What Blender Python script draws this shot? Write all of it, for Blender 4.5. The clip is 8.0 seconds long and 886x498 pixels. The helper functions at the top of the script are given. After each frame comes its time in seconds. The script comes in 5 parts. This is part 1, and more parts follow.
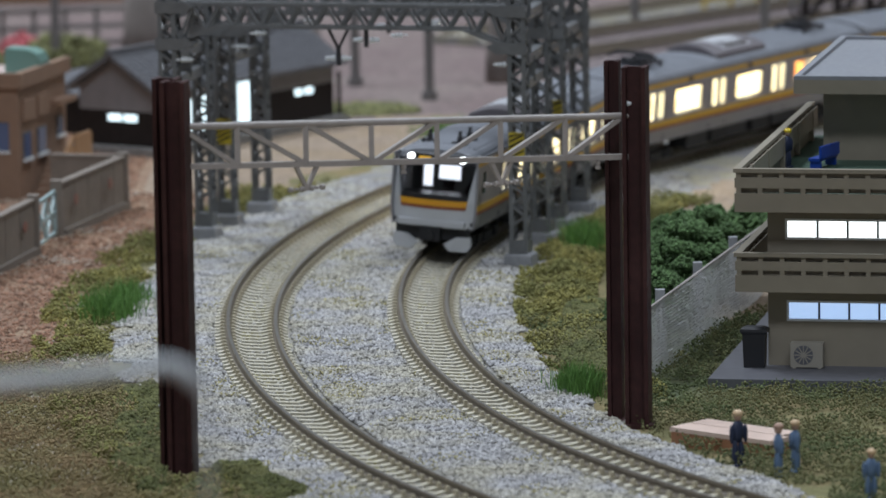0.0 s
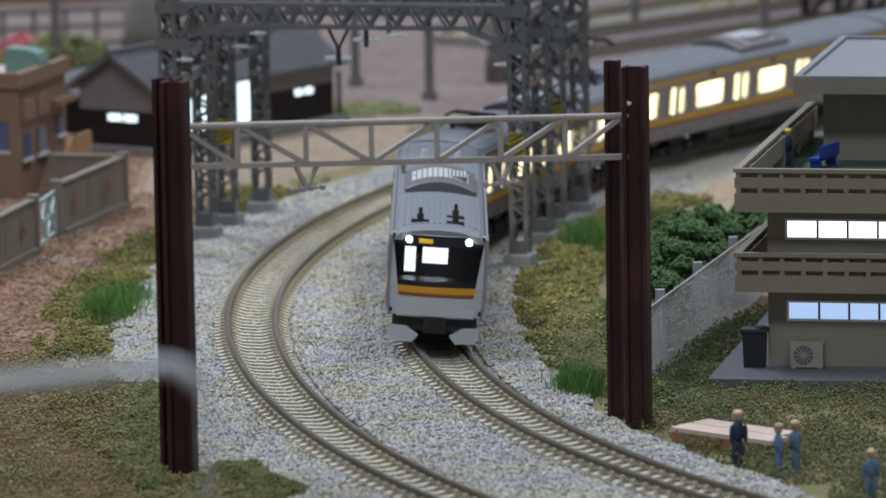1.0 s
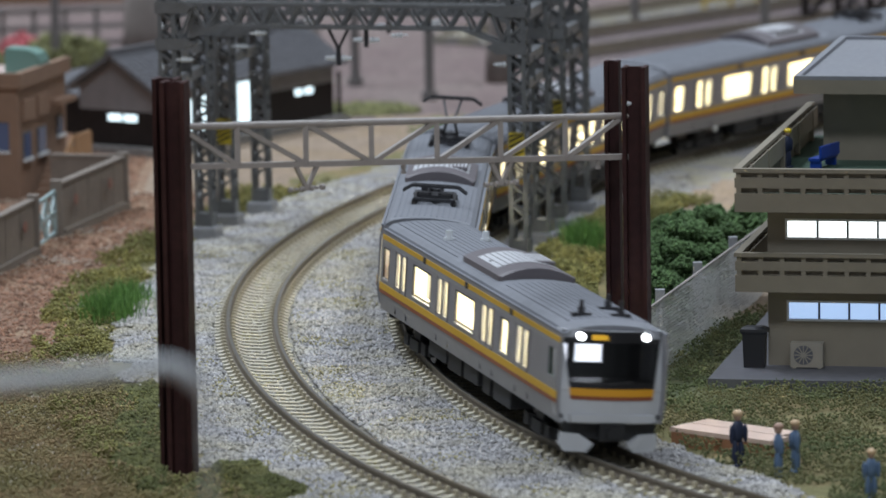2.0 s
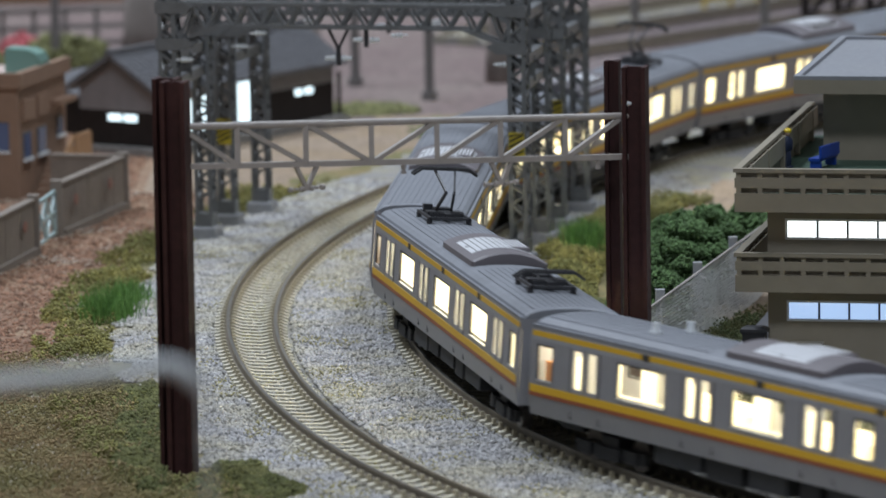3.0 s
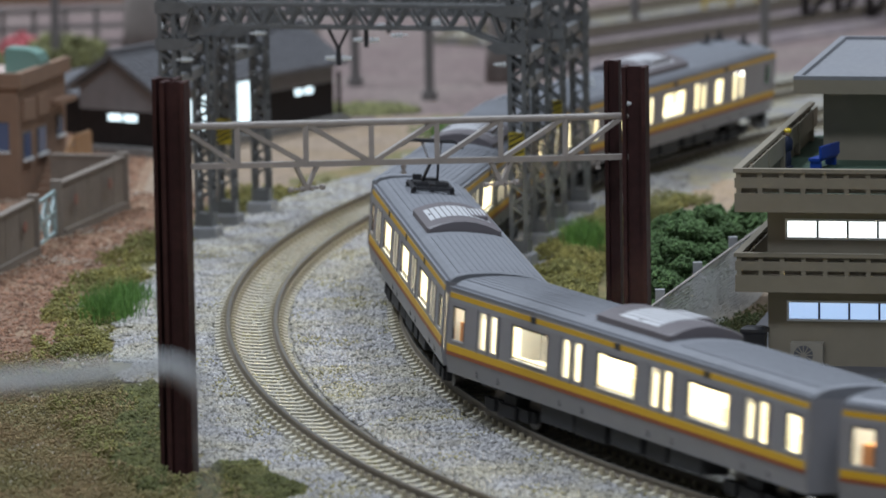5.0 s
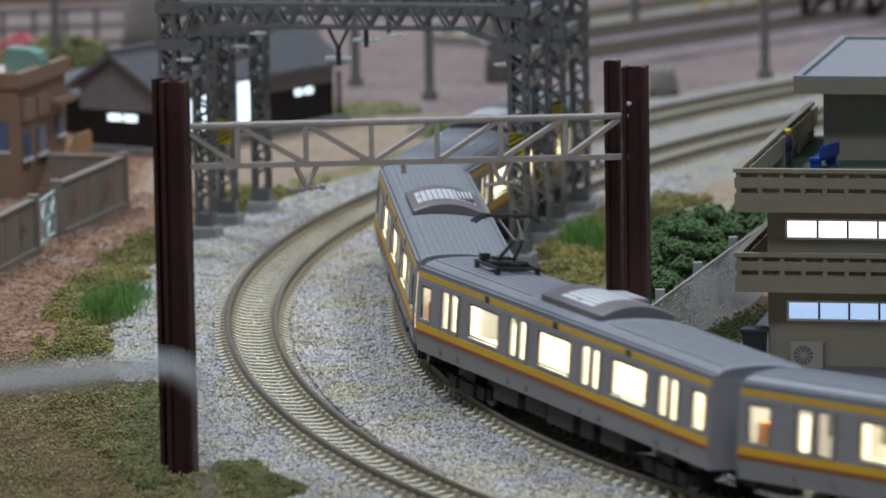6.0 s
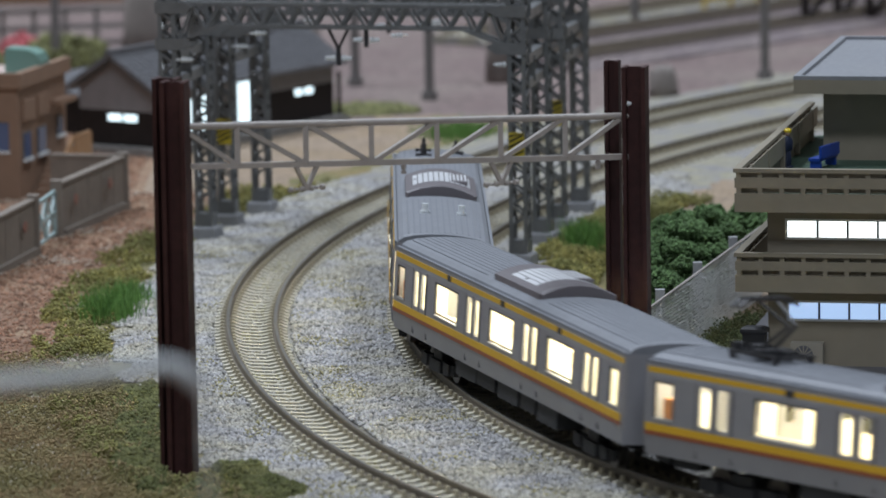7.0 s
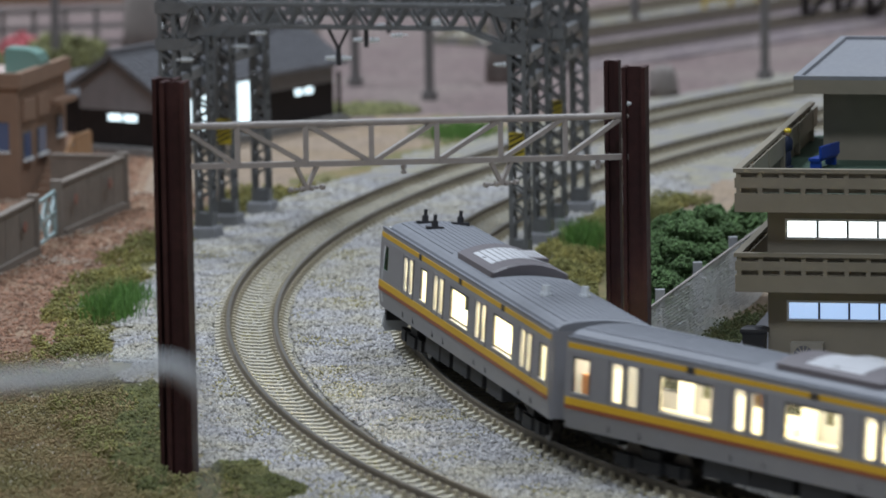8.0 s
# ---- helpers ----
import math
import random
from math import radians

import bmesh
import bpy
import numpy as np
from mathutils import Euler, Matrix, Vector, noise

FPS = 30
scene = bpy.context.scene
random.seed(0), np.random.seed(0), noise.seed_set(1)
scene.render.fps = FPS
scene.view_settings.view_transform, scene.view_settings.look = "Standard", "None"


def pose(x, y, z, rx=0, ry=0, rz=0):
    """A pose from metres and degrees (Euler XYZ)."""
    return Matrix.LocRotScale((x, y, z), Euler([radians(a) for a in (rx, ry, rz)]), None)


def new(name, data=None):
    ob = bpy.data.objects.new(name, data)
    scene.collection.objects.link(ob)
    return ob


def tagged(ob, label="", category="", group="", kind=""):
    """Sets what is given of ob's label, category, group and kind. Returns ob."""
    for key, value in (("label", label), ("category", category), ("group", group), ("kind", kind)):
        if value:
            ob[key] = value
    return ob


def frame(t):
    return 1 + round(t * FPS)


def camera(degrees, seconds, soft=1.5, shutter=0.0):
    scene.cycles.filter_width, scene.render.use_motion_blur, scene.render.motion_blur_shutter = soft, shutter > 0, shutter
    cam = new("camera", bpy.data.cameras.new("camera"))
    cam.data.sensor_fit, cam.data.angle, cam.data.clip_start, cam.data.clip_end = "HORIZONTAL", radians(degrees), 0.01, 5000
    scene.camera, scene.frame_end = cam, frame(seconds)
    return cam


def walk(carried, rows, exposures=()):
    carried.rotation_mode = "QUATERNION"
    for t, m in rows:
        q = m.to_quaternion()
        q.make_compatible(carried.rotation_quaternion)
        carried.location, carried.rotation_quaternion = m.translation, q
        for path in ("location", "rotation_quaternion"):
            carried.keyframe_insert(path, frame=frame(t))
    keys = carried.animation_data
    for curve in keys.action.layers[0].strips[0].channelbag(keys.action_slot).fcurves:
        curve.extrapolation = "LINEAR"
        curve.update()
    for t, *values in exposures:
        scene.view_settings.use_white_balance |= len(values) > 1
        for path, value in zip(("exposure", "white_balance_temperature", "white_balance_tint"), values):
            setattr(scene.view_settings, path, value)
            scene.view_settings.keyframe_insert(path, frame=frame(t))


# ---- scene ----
U = 0.001            # the layout is a 1:150 model: all sizes below are millimetres
EYE = (0.0, 0.0, 168.8)
cam = camera(9.432, 8.0, soft=1.6, shutter=0.4)
cam.data.dof.use_dof = True
cam.data.dof.focus_distance = 1.02
cam.data.dof.aperture_fstop = 46.0


def view_pose():
    """Level heading along +y, tipped down 8.253 degrees, rolled -0.934 degrees."""
    p, r = 0.1440447, -0.0163076
    right, up, fwd = Vector((1, 0, 0)), Vector((0, math.sin(p), math.cos(p))), Vector((0, math.cos(p), -math.sin(p)))
    rr = right * math.cos(r) + up * math.sin(r)
    uu = -right * math.sin(r) + up * math.cos(r)
    m = Matrix((rr, uu, -fwd)).transposed().to_4x4()
    return Matrix.Translation(Vector(EYE) * U) @ m


walk(cam, [(0.0, view_pose()), (8.0, view_pose())], exposures=[(0.0, 0.0), (8.0, 0.0)])

# ---- light: a hall with two rear overhead panels and an added front fill ----
world = bpy.data.worlds.new("hall")
scene.world = world
world.use_nodes = True
world.node_tree.nodes["Background"].inputs[0].default_value = (0.55, 0.58, 0.66, 1)
world.node_tree.nodes["Background"].inputs[1].default_value = 0.018


def area_lamp(x, y, z, sx, sy, watts, color):
    lamp = bpy.data.lights.new("area_light", "AREA")
    lamp.shape, lamp.size, lamp.size_y, lamp.energy, lamp.color = "RECTANGLE", sx, sy, watts, color
    ob = new("area_light", lamp)
    ob.matrix_world = pose(x, y, z, 0, 0, 0)
    return ob


area_lamp(-0.75, 1.75, 1.75, 0.35, 1.3, 40, (0.80, 0.885, 1.0))
area_lamp(0.75, 1.75, 1.75, 0.35, 1.3, 22, (0.80, 0.885, 1.0))
# added fill from the viewer's side, brightens the fronts; no known fixture
area_lamp(0.0, -0.5, 1.75, 1.3, 0.35, 25, (0.80, 0.885, 1.0))


# ---- materials ----
def mat(name, color, rough=0.6, metal=0.0, grain=0.0, size=1.0, bump=0.0, tint=None, blotch=0.0, per_piece=0.0, spec=0.5):
    """grain: strength of fine variation at `size` millimetres; blotch: mixes tint in at a larger size."""
    m = bpy.data.materials.new(name)
    m.use_nodes = True
    nt = m.node_tree
    b = nt.nodes["Principled BSDF"]
    b.inputs["Roughness"].default_value, b.inputs["Metallic"].default_value = rough, metal
    b.inputs["Specular IOR Level"].default_value = spec
    b.inputs["Base Color"].default_value = (*color, 1)
    tc = nt.nodes.new("ShaderNodeTexCoord")
    link = nt.links.new
    last = None

    def noise_node(mm, detail=4.0):
        n = nt.nodes.new("ShaderNodeTexNoise")
        n.inputs["Scale"].default_value, n.inputs["Detail"].default_value = 1000.0 / mm, detail
        link(tc.outputs["Object"], n.inputs["Vector"])
        return n

    def mix(kind, fac, a, c):
        x = nt.nodes.new("ShaderNodeMix")
        x.data_type, x.blend_type = "RGBA", kind
        for sock, v in ((x.inputs["Factor"], fac), (x.inputs["A"], a), (x.inputs["B"], c)):
            if isinstance(v, bpy.types.NodeSocket):
                link(v, sock)
            else:
                sock.default_value = v if isinstance(v, float) else (*v, 1)
        return x.outputs["Result"]

    col = tuple(color)
    fine = noise_node(size) if grain or bump else None
    if blotch:
        big = noise_node(size * 9, 5.0)
        ramp = nt.nodes.new("ShaderNodeMapRange")
        ramp.inputs["From Min"].default_value, ramp.inputs["From Max"].default_value = 0.42, 0.62
        ramp.inputs["To Max"].default_value = blotch
        link(big.outputs["Fac"], ramp.inputs["Value"])
        col = mix("MIX", ramp.outputs["Result"], col, tint or tuple(c * 0.6 for c in color))
    if grain:
        rng = nt.nodes.new("ShaderNodeMapRange")
        rng.inputs["From Min"].default_value, rng.inputs["From Max"].default_value = 0.25, 0.75
        rng.inputs["To Min"].default_value, rng.inputs["To Max"].default_value = 1 - grain, 1 + grain
        link(fine.outputs["Fac"], rng.inputs["Value"])
        v = nt.nodes.new("ShaderNodeCombineColor")
        for i in range(3):
            link(rng.outputs["Result"], v.inputs[i])
        col = mix("MULTIPLY", 1.0, col, v.outputs["Color"])
    if per_piece:
        src = nt.nodes.new("ShaderNodeNewGeometry")
        rng = nt.nodes.new("ShaderNodeMapRange")
        rng.inputs["To Min"].default_value, rng.inputs["To Max"].default_value = 1 - per_piece, 1 + per_piece
        link(src.outputs["Random Per Island"], rng.inputs["Value"])
        v = nt.nodes.new("ShaderNodeCombineColor")
        for i in range(3):
            link(rng.outputs["Result"], v.inputs[i])
        col = mix("MULTIPLY", 1.0, col, v.outputs["Color"])
    if isinstance(col, bpy.types.NodeSocket):
        link(col, b.inputs["Base Color"])
    if bump:
        bp = nt.nodes.new("ShaderNodeBump")
        bp.inputs["Strength"].default_value, bp.inputs["Distance"].default_value = bump, size * U * 0.3
        link(fine.outputs["Fac"], bp.inputs["Height"])
        link(bp.outputs["Normal"], b.inputs["Normal"])
    return m


def glow(name, color, strength):
    m = bpy.data.materials.new(name)
    m.use_nodes = True
    b = m.node_tree.nodes["Principled BSDF"]
    b.inputs["Base Color"].default_value = (*color, 1)
    b.inputs["Emission Color"].default_value = (*color, 1)
    b.inputs["Emission Strength"].default_value = strength
    m.cycles.emission_sampling = "NONE" if strength < 10 else "AUTO"
    return m


def glass(name, color, rough=0.03, gloss=0.06):
    """Thin clear plastic: mostly see-through with a little gloss."""
    m = bpy.data.materials.new(name)
    m.use_nodes = True
    nt = m.node_tree
    nt.nodes.remove(nt.nodes["Principled BSDF"])
    t, g, x = nt.nodes.new("ShaderNodeBsdfTransparent"), nt.nodes.new("ShaderNodeBsdfGlossy"), nt.nodes.new("ShaderNodeMixShader")
    t.inputs[0].default_value = (*color, 1)
    g.inputs["Roughness"].default_value = rough
    x.inputs[0].default_value = gloss
    nt.links.new(t.outputs[0], x.inputs[1])
    nt.links.new(g.outputs[0], x.inputs[2])
    nt.links.new(x.outputs[0], nt.nodes["Material Output"].inputs[0])
    return m


M = {
    "ballast_bed": mat("ballast_bed", (0.235, 0.226, 0.222), 0.95, grain=0.45, size=0.8, bump=0.8, tint=(0.33, 0.30, 0.17), blotch=0.5),
    "ballast": mat("ballast", (0.355, 0.348, 0.35), 0.9, grain=0.25, size=1.5, per_piece=0.34, tint=(0.38, 0.35, 0.26), blotch=0.7),
    "tie_ballast": mat("tie_ballast", (0.38, 0.36, 0.32), 0.95, grain=0.25, size=1.5, per_piece=0.4),
    "soil": mat("soil", (0.22, 0.13, 0.085), 0.95, grain=0.5, size=1.2, bump=0.8, tint=(0.34, 0.25, 0.16), blotch=0.5),
    "soil_chip": mat("soil_chip", (0.25, 0.135, 0.085), 0.9, grain=0.2, size=1.0, per_piece=0.5),
    "pale_chip": mat("pale_chip", (0.55, 0.48, 0.40), 0.9, per_piece=0.35),
    "sand": mat("sand", (0.275, 0.21, 0.155), 0.95, grain=0.45, size=1.4, bump=0.7, tint=(0.26, 0.19, 0.12), blotch=0.7),
    "turf": mat("turf", (0.15, 0.14, 0.058), 0.95, grain=0.4, size=0.9, bump=0.7, tint=(0.225, 0.17, 0.08), blotch=0.8),
    "turf_dark": mat("turf_dark", (0.085, 0.105, 0.05), 0.95, grain=0.5, size=1.0, bump=0.9, tint=(0.16, 0.15, 0.07), blotch=0.6),
    "foam": mat("foam", (0.19, 0.185, 0.062), 0.95, grain=0.3, size=1.6, per_piece=0.32, tint=(0.31, 0.275, 0.085), blotch=0.8),
    "moss": mat("moss", (0.38, 0.34, 0.16), 0.95, per_piece=0.4),
    "far_soil": mat("far_soil", (0.175, 0.128, 0.122), 0.95, grain=0.3, size=3.0, bump=0.5, tint=(0.22, 0.18, 0.16), blotch=0.6),
    "foam_dark": mat("foam_dark", (0.066, 0.12, 0.04), 0.95, grain=0.3, size=0.8, per_piece=0.35),
    "tuft": mat("tuft", (0.12, 0.25, 0.055), 0.8, per_piece=0.4),
    "tie": mat("tie", (0.56, 0.52, 0.42), 0.85, grain=0.18, size=1.2, tint=(0.36, 0.33, 0.24), blotch=0.5),
    "clip": mat("clip", (0.42, 0.37, 0.265), 0.7, grain=0.15, size=1.0),
    "grass_speck": mat("grass_speck", (0.115, 0.14, 0.058), 0.95, per_piece=0.25, grain=0.3, size=2.0, tint=(0.20, 0.165, 0.075), blotch=0.7),
    "dry_grass": mat("dry_grass", (0.235, 0.20, 0.09), 0.95, per_piece=0.22, grain=0.3, size=2.0, tint=(0.29, 0.20, 0.11), blotch=0.8),
    "foam_olive": mat("foam_olive", (0.088, 0.095, 0.03), 0.95, grain=0.35, size=1.2, per_piece=0.3, tint=(0.135, 0.13, 0.045), blotch=0.7),
    "rail": mat("rail", (0.185, 0.155, 0.12), 0.5, grain=0.2, size=2.0, tint=(0.22, 0.185, 0.135), blotch=0.5),
    "rail_top": mat("rail_top", (0.25, 0.235, 0.21), 0.32, 0.6, grain=0.15, size=2.0),
    "steel_grey": mat("steel_grey", (0.15, 0.155, 0.16), 0.42, grain=0.15, size=2.0, tint=(0.15, 0.15, 0.15), blotch=0.3),
    "concrete": mat("concrete", (0.28, 0.285, 0.30), 0.6, grain=0.12, size=1.0),
    "brown_steel": mat("brown_steel", (0.034, 0.011, 0.011), 0.55, spec=0.3, grain=0.25, size=1.5, tint=(0.075, 0.03, 0.028), blotch=0.5),
    "beam_grey": mat("beam_grey", (0.36, 0.325, 0.305), 0.5, grain=0.1, size=2.0),
    "insulator": mat("insulator", (0.75, 0.78, 0.80), 0.25),
    "body": mat("body", (0.30, 0.30, 0.32), 0.42, 0.35, grain=0.05, size=6.0),
    "cab_grey": mat("cab_grey", (0.52, 0.53, 0.55), 0.4, grain=0.03, size=5.0),
    "roof_grey": mat("roof_grey", (0.20, 0.21, 0.235), 0.55, grain=0.08, size=3.0),
    "roof_rib": mat("roof_rib", (0.185, 0.195, 0.22), 0.6),
    "stripe_yellow": mat("stripe_yellow", (0.62, 0.36, 0.02), 0.45),
    "stripe_orange": mat("stripe_orange", (0.70, 0.33, 0.02), 0.4),
    "stripe_red": mat("stripe_red", (0.26, 0.07, 0.03), 0.45),
    "black": mat("black", (0.012, 0.012, 0.014), 0.35),
    "under": mat("under", (0.014, 0.014, 0.016), 0.6, grain=0.2, size=1.5),
    "under_grey": mat("under_grey", (0.03, 0.031, 0.034), 0.6, grain=0.2, size=1.5),
    "ac_brown": mat("ac_brown", (0.145, 0.13, 0.14), 0.5),
    "ac_grille_sheen": mat("ac_grille_sheen", (0.74, 0.75, 0.78), 0.3, 0.2),
    "wheel": mat("wheel", (0.10, 0.09, 0.085), 0.35, 0.8),
    "panto": mat("panto", (0.05, 0.05, 0.055), 0.4, 0.3),
    "cabin": mat("cabin", (0.80, 0.75, 0.62), 0.7),
    "seat": mat("seat", (0.80, 0.70, 0.52), 0.8),
    "seat_orange": mat("seat_orange", (0.90, 0.36, 0.12), 0.8),
    "cabin_light": glow("cabin_light", (1.0, 0.94, 0.74), 9.0),
    "headlight": glow("headlight", (0.92, 0.96, 1.0), 10.5),
    "sign_amber": glow("sign_amber", (1.0, 0.55, 0.04), 0.28),
    "cab_glow": glow("cab_glow", (0.95, 0.97, 1.0), 11.0),
    "pane": glass("pane", (0.97, 0.98, 0.97)),
    "screen_glass": glass("screen_glass", (0.34, 0.35, 0.37), 0.04, 0.05),
    "cab_pane": glass("cab_pane", (0.20, 0.40, 0.25), 0.05, 0.08),
    "window_lip_shine": mat("window_lip_shine", (0.62, 0.63, 0.65), 0.3, 0.4),
}


# ---- building helpers (millimetres) ----
def bm_box(bm, x0, x1, y0, y1, z0, z1):
    v = [bm.verts.new(p) for p in ((x0, y0, z0), (x1, y0, z0), (x1, y1, z0), (x0, y1, z0), (x0, y0, z1), (x1, y0, z1), (x1, y1, z1), (x0, y1, z1))]
    for f in ((0, 3, 2, 1), (4, 5, 6, 7), (0, 1, 5, 4), (1, 2, 6, 5), (2, 3, 7, 6), (3, 0, 4, 7)):
        bm.faces.new([v[i] for i in f])
    return v


def bm_bar(bm, a, b, w, h=None, n=4):
    """A bar from a to b with n sides, w across (and h the other way for n = 4)."""
    a, b = Vector(a), Vector(b)
    d = (b - a).normalized()
    side = d.cross(Vector((0, 0, 1)))
    side = side.normalized() if side.length > 1e-4 else Vector((1, 0, 0))
    up = side.cross(d).normalized()
    rings = []
    for p in (a, b):
        if n == 4:
            hh = (h or w) / 2
            offs = [(-w / 2, -hh), (w / 2, -hh), (w / 2, hh), (-w / 2, hh)]
        else:
            offs = [(w / 2 * math.cos(2 * math.pi * i / n), w / 2 * math.sin(2 * math.pi * i / n)) for i in range(n)]
        rings.append([bm.verts.new(p + side * u + up * v) for u, v in offs])
    for i in range(n):
        bm.faces.new((rings[0][i], rings[0][(i + 1) % n], rings[1][(i + 1) % n], rings[1][i]))
    bm.faces.new(rings[0][::-1])
    bm.faces.new(rings[1])


def bm_loft(bm, rings, closed=True, caps=True):
    rows = [[bm.verts.new(p) for p in r] for r in rings]
    n = len(rows[0])
    for a, b in zip(rows, rows[1:]):
        for i in range(n if closed else n - 1):
            bm.faces.new((a[i], a[(i + 1) % n], b[(i + 1) % n], b[i]))
    if caps and closed:
        bm.faces.new(rows[0][::-1])
        bm.faces.new(rows[-1])
    return rows


def bevel(bm, w, segs=1):
    bmesh.ops.bevel(bm, geom=[e for e in bm.edges if e.calc_face_angle(0) > 0.6], offset=w, segments=segs, affect="EDGES", clamp_overlap=True)


def finish(bm, smooth=False):
    bmesh.ops.recalc_face_normals(bm, faces=bm.faces)
    bmesh.ops.scale(bm, vec=(U, U, U), verts=bm.verts)
    me = bpy.data.meshes.new("mesh")
    bm.to_mesh(me)
    bm.free()
    if smooth:
        for p in me.polygons:
            p.use_smooth = True
    return me


def part(name, bm, material, parent=None, label="", smooth=False):
    me = bm if isinstance(bm, bpy.types.Mesh) else finish(bm, smooth)
    if not me.materials:
        me.materials.append(M[material])
    ob = new(name, me)
    ob.parent = parent
    if label:
        tagged(ob, label)
    return ob


def thing(name, x, y, z, label, category, group="", turn=0.0, kind=""):
    ob = new(name)
    ob.empty_display_size = 0.01
    ob.matrix_world = pose(x * U, y * U, z * U, 0, 0, turn)
    return tagged(ob, label, category, group, kind)


def boxes(*bs, bev=0.0):
    bm = bmesh.new()
    for b in bs:
        bm_box(bm, *b)
    if bev:
        bevel(bm, bev)
    return bm


def bars(*bs):
    bm = bmesh.new()
    for b in bs:
        bm_bar(bm, *b)
    return bm


# ---- the two tracks: curvature (1/m, negative turns right) along the way from near to far ----
STEP = 2.0
KNOTS = np.linspace(-230, 420, 9)
OUTER = (-36.713, 1037.237, 1.6637, (-4.2985, -2.6841, -1.5643, -1.826, -1.8727, -1.7786, -1.3397, -1.5, -1.5))
INNER = (-2.7655, 1055.076, 1.6429, (-2.7214, -2.9347, -1.999, -1.7486, -2.4094, -1.7488, -1.7916, -1.5193, -1.1998))
CANT = 4.4


def track_line(spec):
    x0, y0, a0, k = spec
    s = np.arange(-1000, 1250 + STEP, STEP)
    kk = np.interp(s, KNOTS, k) / 1000
    kk[s > 470] = 0
    kk[s < -340] = 0
    i0 = int(np.searchsorted(s, 0))
    a = np.concatenate([[0], np.cumsum((kk[1:] + kk[:-1]) / 2 * STEP)])
    a = a - a[i0] + a0
    x = np.concatenate([[0], np.cumsum((np.cos(a[1:]) + np.cos(a[:-1])) / 2 * STEP)])
    y = np.concatenate([[0], np.cumsum((np.sin(a[1:]) + np.sin(a[:-1])) / 2 * STEP)])
    return s, x - x[i0] + x0, y - y[i0] + y0, a


LINE = {"outer": track_line(OUTER), "inner": track_line(INNER)}


def on_line(which, s):
    S, X, Y, A = LINE[which]
    return np.interp(s, S, X), np.interp(s, S, Y), np.interp(s, S, A)


def away(which, px, py):
    """Signed distance from a track's middle (positive: to the left of it) of points px, py."""
    S, X, Y, A = LINE[which]
    X, Y, A = X[::3], Y[::3], A[::3]
    out = np.empty(len(px))
    for i in range(0, len(px), 2000):
        dx, dy = px[i:i + 2000, None] - X, py[i:i + 2000, None] - Y
        j = (dx * dx + dy * dy).argmin(1)
        k = np.arange(len(j))
        out[i:i + 2000] = -dx[k, j] * np.sin(A[j]) + dy[k, j] * np.cos(A[j])
    return out


def build_track(which, label):
    t = thing("railway_track", 0, 0, 0, label, "railway track", "tracks of the double line")
    S, X, Y, A = LINE[which]
    use = [i for i in range(len(S)) if -900 <= S[i] <= 1000][::3]
    tc, ts = math.cos(radians(CANT)), math.sin(radians(CANT))

    def at(i, off, z):
        o = off * tc + z * ts * -1
        return (X[i] - math.sin(A[i]) * o, Y[i] + math.cos(A[i]) * o, off * ts + z * tc)
    for side in (4.8, -4.8):
        bm = bmesh.new()
        prof = ((-0.46, -1.9), (0.46, -1.9), (0.44, -1.65), (0.18, -1.4), (0.18, -0.65), (0.36, -0.5), (0.36, -0.05), (-0.36, -0.05), (-0.36, -0.5), (-0.18, -0.65), (-0.18, -1.4), (-0.44, -1.65))
        bm_loft(bm, [[at(i, side + u, v) for u, v in prof] for i in use])
        rail = part("rail", bm, "rail", t)
        bm = bmesh.new()
        bm_loft(bm, [[at(i, side + u, v) for u, v in ((-0.3, -0.06), (0.3, -0.06), (0.27, 0.02), (-0.27, 0.02))] for i in use])
        part("running_surface", bm, "rail_top", rail)
    bm = bmesh.new()
    bm_loft(bm, [[at(i, u, v) for u, v in ((-15, -5.6), (15, -5.6), (11, -3.6), (-11, -3.6))] for i in use[::4]])
    part("track_bed", bm, "ballast_bed", t)
    # one sleeper mesh, shared
    bm = bmesh.new()
    prof = [(-7.4, -2.0), (-7.4, -2.9), (7.4, -2.9), (7.4, -2.0), (6.4, -1.8), (3.2, -1.75), (1.8, -2.1), (-1.8, -2.1), (-3.2, -1.75), (-6.4, -1.8)]
    bm_loft(bm, [[(d, u, v) for u, v in prof] for d in (-0.66, 0.66)])
    k0 = len(bm.faces)
    for c in (4.8, -4.8):
        for q in (-1.05, 1.05):
            bm_box(bm, -0.5, 0.5, c + q - 0.3, c + q + 0.3, -1.85, -0.9)
        bm_box(bm, -0.8, 0.8, c - 1.6, c + 1.6, -1.9, -1.68)
    bm.faces.ensure_lookup_table()
    for f in bm.faces[k0:]:
        f.material_index = 1
    me = finish(bm)
    me.materials.append(M["tie"])
    me.materials.append(M["clip"])
    for k in range(290):
        s = -402 + 4.0 * k
        x, y, a = on_line(which, s)
        ob = part("sleeper", me, "tie", t)
        ob.matrix_basis = pose(x * U, y * U, 0, 0, 0, 0) @ Matrix.Rotation(a + random.uniform(-0.012, 0.012), 4, "Z") @ Matrix.Rotation(radians(CANT), 4, "X")
    return t


build_track("outer", "curved model track with pale concrete sleepers and brown rails")
build_track("inner", "curved model track with pale sleepers carrying the train")


# ---- ground: one sheet with painted zones ----
def wave(x, y, size, seed=0.0):
    return noise.noise(Vector((x / size, y / size, seed)))


